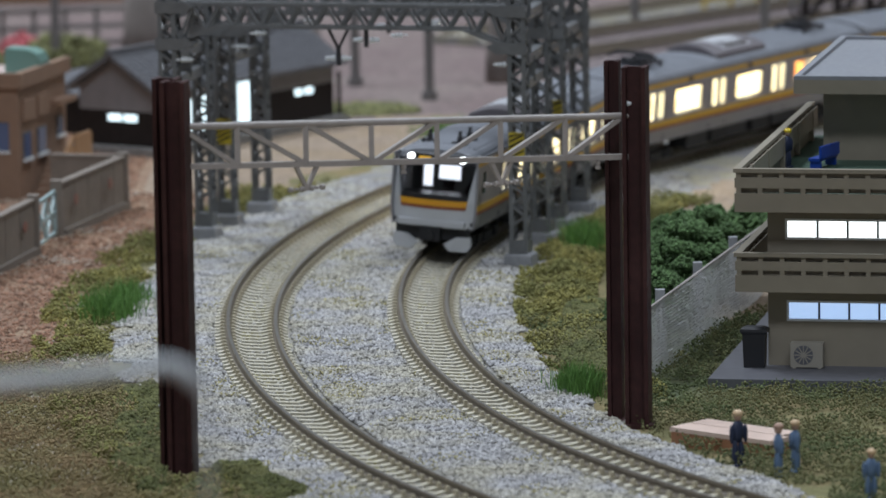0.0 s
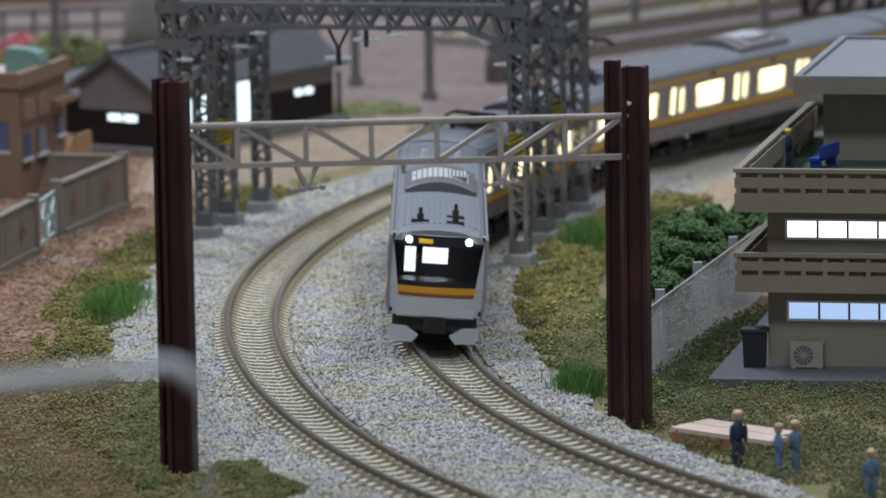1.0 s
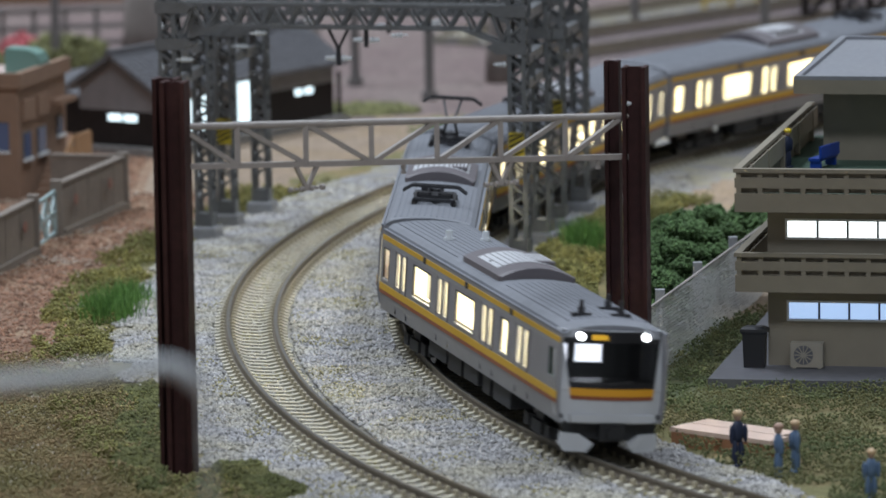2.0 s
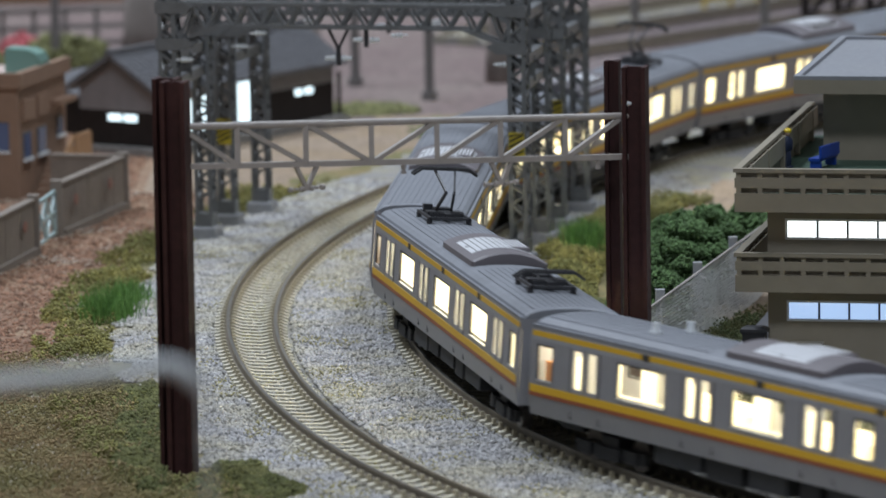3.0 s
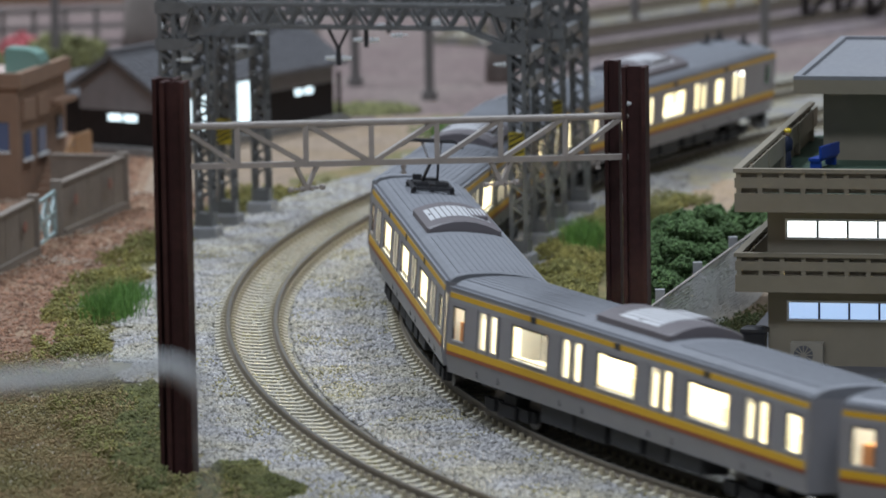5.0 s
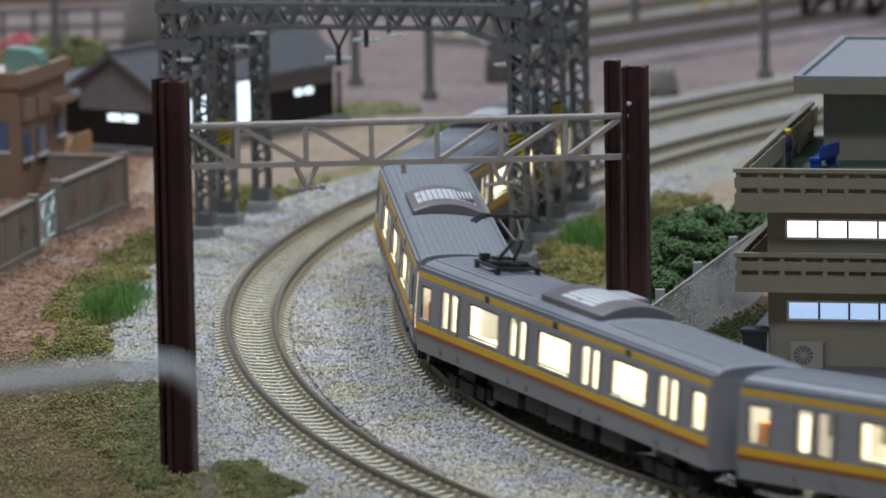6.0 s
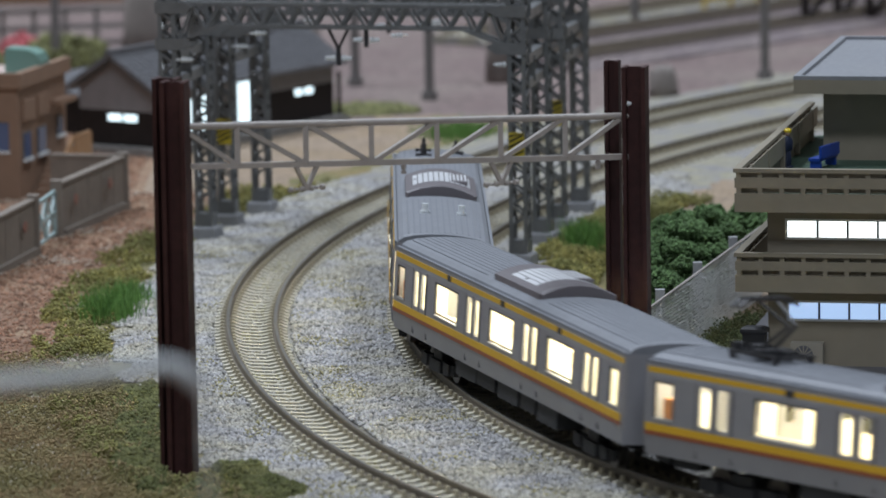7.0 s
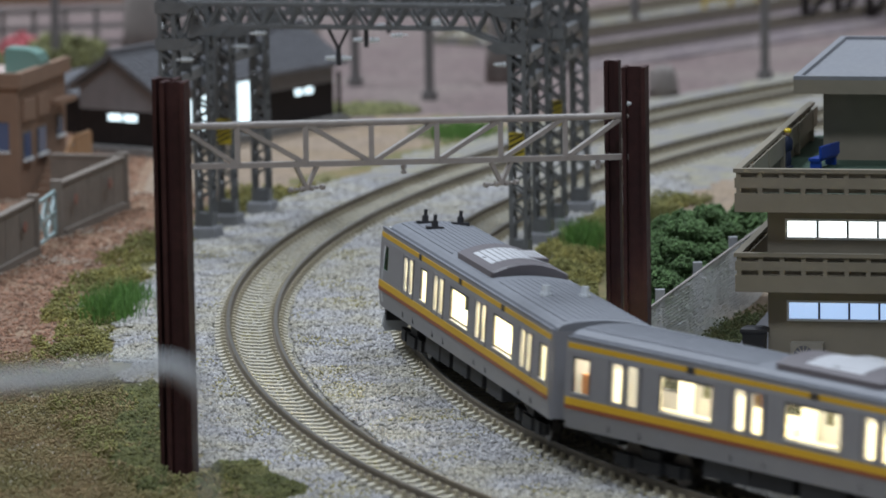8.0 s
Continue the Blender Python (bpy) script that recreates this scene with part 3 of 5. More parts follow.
def holed_wall(bm, x0, x1, z0, z1, holes, y0, y1):
    xs = sorted({x0, x1, *[h[0] for h in holes], *[h[1] for h in holes]})
    zs = sorted({z0, z1, *[h[2] for h in holes], *[h[3] for h in holes]})
    for xa, xb in zip(xs, xs[1:]):
        za = None
        for p, q in zip(zs, zs[1:]):
            cx, cz = (xa + xb) / 2, (p + q) / 2
            if any(h[0] < cx < h[1] and h[2] < cz < h[3] for h in holes):
                continue
            bm_box(bm, xa, xb, y0, y1, p, q)
    bmesh.ops.remove_doubles(bm, verts=bm.verts, dist=0.001)


def build_house_block():
    t = thing("apartment_house", 50.4, 1006.0, 0, "tan three-storey house with lit windows and slotted balconies", "house", turn=-11.5)
    XR, YB = 85.0, 112.0
    part("plinth", boxes((0.8, XR, -8.5, YB + 3, -4.2, -1.4), bev=0.3), "slab_grey", t, "dark grey base slab")
    bm = bmesh.new()
    wins = [(13.6, 50.0, 7.2, 11.2), (13.4, 50.0, 22.9, 26.9)]
    holed_wall(bm, 10.0, XR, -1.4, 29.0, wins, 8.2, 9.4)
    wall = part("front_wall", bm, "tan_wall", t)
    part("side_wall", boxes((10.0, 11.2, 9.4, YB, -1.4, 29.0)), "tan_wall", t)
    part("rear_wall", boxes((11.2, XR, YB - 1.2, YB, -1.4, 29.0)), "tan_wall", t)
    for (xa, xb, za, zb), lit in zip(wins, ("room_glow_blue", "room_glow_white")):
        fr = bmesh.new()
        for b in ((xa, xb, 7.9, 8.9, zb - 0.4, zb), (xa, xb, 7.9, 8.9, za, za + 0.4), (xa, xa + 0.4, 7.9, 8.9, za + 0.4, zb - 0.4)):
            bm_box(fr, *b)
        win = part("window", fr, "white_frame", wall, "wide window with white frame, lit from inside")
        x = xa + 0.4
        while x < xb - 1:
            x2 = min(x + 5.75, xb)
            part("pane", boxes((x + 0.2, x2 - 0.2, 8.6, 8.7, za + 0.5, zb - 0.5)), "pane", win).visible_shadow = False
            part("mullion", boxes((x2 - 0.2, x2 + 0.2, 8.3, 8.8, za + 0.4, zb - 0.4)), "mullion", win)
            x = x2 + 0.0
        # the back wall emits by itself, replacing lamps inside the room
        part("glow_wall", boxes((xa - 1, xb + 1, 12.5, 13.0, za - 2, zb + 1.5)), lit, wall, "glowing back wall standing in for room light")
    # floors
    part("floor_slab", boxes((10.9, XR, 9.2, YB - 1.0, 12.0, 12.8)), "tan_wall", t)
    part("terrace_floor", boxes((5.4, XR, 2.8, YB, 28.9, 29.8)), "terrace_green", t, "green painted roof terrace")

    def balcony(z0, z1, y_back, x_post):
        zf = z0 + (z1 - z0) * 0.43
        sl = (z1 - z0) * 0.12
        b = part("balcony", boxes((4.6, XR, 2.0, 3.0, z0, zf), (4.6, 5.6, 3.0, y_back, z0, zf)), "tan_wall", t, "tan balcony with slotted parapet")
        part("cap", boxes((4.4, XR, 1.75, 3.25, z1 - 0.75, z1), (4.4, 5.8, 3.25, y_back, z1 - 0.75, z1)), "tan_wall", b)
        part("mid_rail", boxes((4.6, XR, 2.1, 2.9, zf + sl, z1 - 0.75 - sl), (4.7, 5.5, 2.9, y_back, zf + sl, z1 - 0.75 - sl)), "tan_wall", b)
        bm = bmesh.new()
        x = 4.9
        while x < XR:
            bm_box(bm, x, x + 0.9, 2.15, 2.85, zf, z1 - 0.7)
            x += 4.1
        y = 8.0
        while y < y_back:
            bm_box(bm, 4.75, 5.45, y, y + 1.0, zf, z1 - 0.7)
            y += 6.0
        tagged(part("baluster", bm, "tan_wall", b), kind="stuff")
        # liner added behind the slots, standing where there is only shade
        part("slot_shade_liner", boxes((5.6, XR, 3.5, 3.9, zf, z1 - 0.9), (6.1, 6.4, 3.9, y_back, zf, z1 - 0.9)), "tan_wall", b)
        for y in range(14, int(y_back), 22):
            part("buttress", boxes((5.6, 6.6, y, y + 1.2, z0 + 1, z1 - 0.8)), "tan_wall", b)
        return b
    balcony(13.6, 21.1, 60.0, 10.0)
    part("balcony_floor", boxes((5.6, 10.0, 3.0, 60.0, 13.7, 14.6), (10.0, XR, 3.0, 8.2, 13.7, 14.6)), "tan_wall", t)
    balcony(28.9, 37.2, 110.0, 10.0)
    # penthouse with a flat roof and rim
    pw = part("penthouse", boxes((12.4, XR, 73.0, 74.0, 29.8, 44.2), (12.4, 13.4, 74.0, YB, 29.8, 44.2), bev=0.1), "tan_wall", t)
    part("door_recess", boxes((30, 38, 72.8, 73.0, 29.9, 41)), "charcoal", pw)
    rf = part("roof", boxes((7.6, XR, 64.0, 140.0, 44.2, 47.0)), "tan_wall", t, "flat overhanging roof")
    part("roof_deck", boxes((8.8, XR - 1, 65.4, 138.6, 47.0, 47.15)), "roof_slab", rf, "pale grey felt roof deck")
    part("rim", boxes((7.6, XR, 64.0, 65.4, 47.0, 47.8), (7.6, 8.9, 65.4, 140.0, 47.0, 47.8), (8.9, XR, 138.6, 140.0, 47.0, 47.8), bev=0.1), "roof_slab", rf)
    return t


HOUSE = build_house_block()


def house_at(x, y):
    c, s = math.cos(radians(-11.5)), math.sin(radians(-11.5))
    return 50.4 + x * c - y * s, 1006.0 + x * s + y * c


def build_house_extras():
    x, y = house_at(14.7, 4.6)
    t = thing("outdoor_unit", x, y, -1.4, "beige air conditioner unit with a round fan", "air conditioner", turn=-11.5)
    part("case", boxes((0, 6.2, 0, 2.6, 0.25, 4.9), bev=0.15), "unit_beige", t)
    bm = bmesh.new()
    bm_bar(bm, (2.5, -0.05, 2.6), (2.5, 0.02, 2.6), 3.7, n=24)
    part("fan_recess", bm, "slab_grey", t)
    for k in range(6):
        a = k * math.pi / 6
        part("grille_bar", bars(((2.5 - 1.75 * math.cos(a), -0.1, 2.6 - 1.75 * math.sin(a)), (2.5 + 1.75 * math.cos(a), -0.1, 2.6 + 1.75 * math.sin(a)), 0.14, 0.2)), "unit_beige", t)
    bm = bmesh.new()
    bm_bar(bm, (2.5, -0.2, 2.6), (2.5, -0.05, 2.6), 1.0, n=14)
    part("hub", bm, "unit_beige", t)
    part("foot", boxes((0.4, 1.0, 0, 2.6, 0, 0.25)), "unit_beige", t)
    part("foot", boxes((5.2, 5.8, 0, 2.6, 0, 0.25)), "unit_beige", t)
    x, y = house_at(7.7, 4.5)
    t = thing("refuse_bin", x, y, -1.4, "black bin with a flared lid beside the wall", "bin", turn=-11.5)
    bm = bmesh.new()
    bm_loft(bm, [[(u * s, v * s + 1.6, z) for u, v in ((-2.2, -1.6), (2.2, -1.6), (2.2, 1.6), (-2.2, 1.6))] for s, z in ((0.9, 0), (1.0, 6.4))])
    part("case", bm, "charcoal", t)
    bm = bmesh.new()
    bm_loft(bm, [[(u * s, v * s + 1.6, z) for u, v in ((-2.2, -1.6), (2.2, -1.6), (2.2, 1.6), (-2.2, 1.6))] for s, z in ((1.02, 6.4), (1.2, 6.9), (1.15, 7.4), (0.7, 7.8))])
    part("lid", bm, "charcoal", t)
    x, y = house_at(15.0, 66.5)
    t = thing("bench", x, y, 29.8, "bright blue bench on the roof terrace", "bench", turn=242)
    part("seat", boxes((0, 9, -1.2, 1.2, 1.6, 2.2), bev=0.1), "bench_blue", t)
    part("backrest", boxes((0, 9, 1.1, 1.6, 2.2, 4.6), bev=0.1), "bench_blue", t)
    for q in (0.6, 8.0):
        part("leg", boxes((q, q + 0.5, -1.1, 1.2, 0, 1.6)), "bench_blue", t)


build_house_extras()


# ---- small worker dolls ----
def worker(x, y, z, turn, h, top, legs, hat, label):
    bm = bmesh.new()
    k = h / 10.5
    idx = {}

    def lump(c, r, m):
        n0 = len(bm.faces)
        res = bmesh.ops.create_uvsphere(bm, u_segments=10, v_segments=7, radius=1.0)
        for v in res["verts"]:
            v.co = Vector((c[0] + v.co.x * r[0], c[1] + v.co.y * r[1], c[2] + v.co.z * r[2])) * k
        bm.faces.ensure_lookup_table()
        for f in bm.faces[n0:]:
            f.material_index = m

    for sg in (-1, 1):
        lump((sg * 0.62, 0, 2.4), (0.6, 0.7, 2.6), 1)
        lump((sg * 0.65, -0.3, 0.25), (0.55, 0.9, 0.35), 1)
        lump((sg * 1.45, -0.25, 5.9), (0.42, 0.5, 1.75), 0)
    lump((0, 0, 6.3), (1.35, 0.9, 2.1), 0)
    lump((0, 0, 9.0), (0.72, 0.8, 0.9), 2)
    lump((0, -0.05, 9.55), (0.95, 1.05, 0.72), 3)
    bmesh.ops.scale(bm, vec=(U, U, U), verts=bm.verts)
    me = bpy.data.meshes.new("doll")
    bm.to_mesh(me)
    bm.free()
    for m in (top, legs, "skin", hat):
        me.materials.append(M[m])
    for p in me.polygons:
        p.use_smooth = True
    ob = new("worker_doll", me)
    ob.matrix_world = pose(x * U, y * U, z * U, 0, 0, turn)
    return tagged(ob, label, "figurine", "worker dolls")


worker(50.6, 917.0, -3.2, 30, 10.3, "navy", "navy", "helmet_pale", "tiny worker doll in navy with a tan helmet")
worker(57.0, 907.0, -3.2, 100, 9.6, "denim", "denim", "skin", "tiny bareheaded doll in blue work clothes")
worker(60.2, 911.0, -3.2, -70, 9.4, "denim", "denim", "helmet_pale", "tiny doll in blue overalls with a pale cap")
worker(71.2, 886.0, -3.4, 10, 9.0, "denim", "denim", "helmet_pale", "tiny worker doll in light blue on the grass")
hx, hy = house_at(6.9, 60.0)
worker(hx, hy, 29.8, 60, 8.2, "navy", "navy", "helmet", "tiny doll with a yellow helmet on the terrace")


def build_planks():
    t = thing("plank_pallet", 44.2, 945.0, -1.5, "stack of two pale wooden planks on the grass", "planks", turn=-43)
    for k, (y0, y1) in enumerate(((-5.4, -0.15), (0.15, 5.0))):
        p = part("plank", boxes((0, 23 - k * 2, y0 - 1, y1 - 1, 0.5, 1.3), bev=0.1), "plank", t)
        part("edge", boxes((0.2, 22.8 - k * 2, y0 - 0.9, y1 - 1.1, -2.2, 0.5)), "plank_edge", p)


build_planks()


# ---- clear ribbed fence behind the house ----
def build_fence():
    a, b = Vector((38.4, 1003.0, 0)), Vector((66.5, 1112.0, 0))
    d = (b - a)
    n = d.length
    d.normalize()
    t = thing("ribbed_fence", 0, 0, 0, "clear ribbed plastic fence with grey posts", "fence")
    side = Vector((-d.y, d.x, 0))
    bm = bmesh.new()
    rows, rng = [], random.Random(6)
    for k in range(45):
        z = -3.5 + k * 0.33
        rows.append([a + d * s + side * ((0.2 if k % 2 else -0.2) + 0.5 * math.sin(s / 9.0) + 0.22 * wave(s, z * 0.4, 2.4, 2.0) + rng.gauss(0, 0.07)) + Vector((0, 0, z)) for s in np.linspace(0, n, 150)])
    vs = [[bm.verts.new(q) for q in r] for r in rows]
    for p, q in zip(vs, vs[1:]):
        for i in range(149):
            bm.faces.new((p[i], p[i + 1], q[i + 1], q[i]))
    part("sheet", bm, "clear_ribbed", t, "clear ribbed plastic sheet")
    part("top_rail", bars((a + Vector((0, 0, 11.1)), b + Vector((0, 0, 11.1)), 0.5, 0.5, 8)), "beam_grey", t)
    for k in range(3):
        p = a + d * (22 + k * 36) + side * 2.2
        part("post", bars((p + Vector((0, 0, -4)), p + Vector((0, 0, 11.6)), 1.8, 1.8)), "concrete", t)


build_fence()


# ---- planting ----
def clump_points(n, cx, cy, rx, ry, h, seed, z0=-3.2):
    rng = np.random.default_rng(seed)
    u, v = rng.uniform(-1, 1, n), rng.uniform(-1, 1, n)
    r2 = u * u + v * v
    keep = r2 < 1
    u, v, r2 = u[keep], v[keep], r2[keep]
    top = h * (1 - r2 ** 1.5) ** 0.5 * (0.76 + 0.24 * np.sin(u * 6 + cx) * np.cos(v * 5 + cy))
    z = z0 + top * rng.uniform(0.25, 1.0, len(u)) ** 0.5
    return np.stack([cx + u * rx, cy + v * ry, z], 1)


def build_bush():
    t = thing("hedge", 54, 1128, -3, "dense dark green foam hedge beside the fence", "hedge")
    pts = []
    for i, (x, y, rx, ry, h) in enumerate(((43, 1078, 9, 16, 10), (48, 1098, 9, 16, 13.5), (53, 1112, 9, 15, 15.5), (56, 1132, 11, 16, 15), (64, 1150, 10, 16, 14), (70, 1168, 9, 14, 11), (40, 1056, 6, 12, 7.5), (49, 1142, 9, 15, 12))):
        pts.append(clump_points(5200, x - 1.5, y, rx, ry, h, 40 + i))
        rng = np.random.default_rng(140 + i)
        for _ in range(14):
            u, v = rng.uniform(-0.75, 0.75, 2)
            pts.append(clump_points(260, x - 1.5 + u * rx, y + v * ry, 2.6, 3.2, 2.6, rng.integers(1, 9999), -4.2 + h * (1 - (u * u + v * v) * 0.6)))
    p = np.concatenate(pts)
    ob = pieces("foliage", p, np.random.default_rng(8).uniform(0.24, 0.55, len(p)), "foam_dark", "dark green foam leaves", "foliage", flat=0.9, angular=True)
    ob.parent = t
    ob.matrix_parent_inverse = t.matrix_world.inverted()
    del ob["category"]
    st = part("stem", bars(((-4, -20, -0.5), (-4, -20, 6), 1.0), ((2, 10, -0.5), (2, 10, 7), 1.0)), "dark_board", t)


build_bush()


def edge_turf(seed, n, lo, hi, y0, y1, which, dens, material, label, smin=0.18, smax=0.45):
    rng = np.random.default_rng(seed)
    px, py = rng.uniform(-135, 110, n), rng.uniform(y0, y1, n)
    keep = (px < -25) if which == "outer" else (px > 8)
    px, py = px[keep], py[keep]
    dist = away(which, px, py)
    out = []
    near = (dist > lo) & (dist < hi)
    for x, y in zip(px[near], py[near]):
        w = wave(x, y, 9, 2.5) + 0.5 * wave(x, y, 4, 1.5)
        hx, hy = (x - 50.4) * 0.98 - (y - 1006.0) * 0.2, (x - 50.4) * 0.2 + (y - 1006.0) * 0.98
        if w > dens and not (hx > 0.3 and hy > -9.0):
            out.append((x, y, -3.3 + rng.uniform(0, 1) * min(2.8, 0.6 + (w - dens) * 5)))
    p = np.array(out)
    return pieces("turf_clumps", p, rng.uniform(smin, smax, len(p)), material, label, "foliage", flat=0.9, angular=True)


edge_turf(21, 420000, 28, 44, 890, 1300, "outer", -0.05, "foam", "olive green foam turf along the ballast edge")
edge_turf(22, 420000, -36, -18.5, 985, 1260, "inner", -0.16, "foam", "olive green foam turf beside the gravel")
edge_turf(23, 190000, -95, -20, 880, 1085, "inner", -0.35, "grass_speck", "short olive and brown static grass", 0.14, 0.36)
edge_turf(24, 160000, 29, 95, 880, 1040, "outer", -0.4, "dry_grass", "short brownish grass on bare ground", 0.14, 0.36)


def foam_bank(spots, seed, label):
    pts = [clump_points(int(rx * ry * 60), x, y, rx, ry, h, seed + k, -3.6) for k, (x, y, rx, ry, h) in enumerate(spots)]
    p = np.concatenate(pts)
    return pieces("foam_bank", p, np.random.default_rng(seed).uniform(0.25, 0.55, len(p)), "foam_olive", label, "foliage", flat=0.9)


foam_bank(((-57, 990, 5, 20, 3.2), (-55, 958, 6, 24, 4.2), (-53, 932, 6, 18, 4.0), (-50, 912, 4, 12, 3.4)), 210, "soft olive foam bushes at the foot of the brown pole")
foam_bank(((-36, 912, 6, 12, 3.4), (-30, 896, 7, 12, 3.6), (-40, 898, 6, 10, 3.0)), 230, "soft olive foam bushes beside the near ballast")
foam_bank(((32, 1010, 5, 22, 2.6), (27, 1045, 5, 26, 3.2), (30, 1085, 6, 24, 2.8)), 250, "soft olive foam bank beside the curve")


def tuft(x, y, n, spread, h, seed):
    rng = random.Random(seed)
    bm = bmesh.new()
    for i in range(n):
        px, py = rng.gauss(0, spread), rng.gauss(0, spread * 1.6)
        hh = h * rng.uniform(0.5, 1.0)
        dx, dy = rng.gauss(0, 0.28) * hh, rng.gauss(0, 0.28) * hh
        w = 0.1
        ang = rng.uniform(0, 3.14)
        c, s = math.cos(ang) * w, math.sin(ang) * w
        a = bm.verts.new((px - c, py - s, -0.4))
        b = bm.verts.new((px + c, py + s, -0.4))
        m1 = bm.verts.new((px + dx * 0.4 + c * 0.7, py + dy * 0.4 + s * 0.7, hh * 0.6))
        m0 = bm.verts.new((px + dx * 0.4 - c * 0.7, py + dy * 0.4 - s * 0.7, hh * 0.6))
        tip = bm.verts.new((px + dx, py + dy, hh))
        bm.faces.new((a, b, m1, m0))
        bm.faces.new((m0, m1, tip))
    me = finish(bm)
    me.materials.append(M["tuft"])
    ob = new("grass_tuft", me)
    ob.location = (x * U, y * U, -3.2 * U)
    return tagged(ob, "bright green static grass tuft beside the ballast", "grass", "grass tufts")


tuft(-69.0, 1095, 800, 3.0, 7.0, 1)
tuft(-66.0, 1112, 450, 2.2, 6.0, 5)
tuft(31.5, 1180, 900, 2.2, 8.0, 2)
tuft(25.0, 995, 1000, 2.2, 6.0, 3)
tuft(2.0, 1393, 500, 4.5, 5.0, 4)
tuft(8.0, 1398, 300, 3.5, 4.5, 6)


# ---- yard with wall and gate ----
def wall_run(t, a, b, panels, cap=True):
    a, b = Vector((*a, 0)), Vector((*b, 0))
    d = (b - a)
    n = d.length
    d.normalize()
    turn = math.atan2(d.y, d.x)
    for k in range(panels):
        s0, s1 = n * k / panels, n * (k + 1) / panels
        ob = part("panel", boxes((s0 + 0.15, s1 - 0.15, -0.7, 0.7, -2.6, 8.6)), "yard_wall", t)
        ob.matrix_basis = pose(a.x * U, a.y * U, 0) @ Matrix.Rotation(turn, 4, "Z")
    for nm, bx in (("coping", (0, n, -1.0, 1.0, 8.6, 9.3)), ("footing", (0, n, -1.7, 1.7, -4.2, -1.6)), ("core", (0.1, n - 0.1, -0.5, 0.5, -2.6, 8.6))):
        ob = part(nm, boxes(bx), "yard_wall", t)
        ob.matrix_basis = pose(a.x * U, a.y * U, 0) @ Matrix.Rotation(turn, 4, "Z")


def build_yard():
    t = thing("yard_wall", 0, 0, 0, "weathered brown-grey panel wall round a yard", "wall")
    wall_run(t, (-103.5, 1130.0), (-91.8, 1188.0), 5)
    wall_run(t, (-87.6, 1216.0), (-75.6, 1263.0), 5)
    wall_run(t, (-75.6, 1263.0), (-93.0, 1268.5), 2)
    for x, y in ((-91.4, 1189.5), (-88.0, 1214.5), (-75.6, 1263.0)):
        part("pillar", boxes((x - 1.3, x + 1.3, y - 1.3, y + 1.3, -4, 10.0), bev=0.1), "yard_wall", t)
    g = thing("yard_gate", -91.0, 1191.0, -3, "pale blue metal gate with crossed bars", "gate", turn=83.0)
    part("frame", boxes((0, 23, -0.3, 0.3, 0.8, 1.5), (0, 23, -0.3, 0.3, 10.2, 10.9), (0, 0.7, -0.3, 0.3, 1.5, 10.2), (22.3, 23, -0.3, 0.3, 1.5, 10.2), (11.2, 11.9, -0.3, 0.3, 1.5, 10.2)), "gate_blue", g)
    for q in (0.7, 11.9):
        part("crossbar", bars(((q, 0, 1.5), (q + 10.4, 0, 10.2), 0.5)), "gate_blue", g)
        part("crossbar", bars(((q, 0, 10.2), (q + 10.4, 0, 1.5), 0.5)), "gate_blue", g)
        part("crossbar", bars(((q, 0, 5.8), (q + 10.4, 0, 5.8), 0.5)), "gate_blue", g)
    for x, y, z in ((-93.2, 1178.0, 4.4), (-84.9, 1223.0, 4.4), (-78.5, 1248.0, 4.6)):
        bm = bmesh.new()
        bm_bar(bm, (0, -1.0, 0), (0, -0.72, 0), 2.6, n=16)
        me = finish(bm)
        me.materials.append(M["sign_red"])
        ob = new("round_sign", me)
        ob.matrix_world = pose(x * U, y * U, z * U, 0, 0, 76) 
        tagged(ob, "small round faded red sign on the yard wall", "sign", "wall signs")


build_yard()


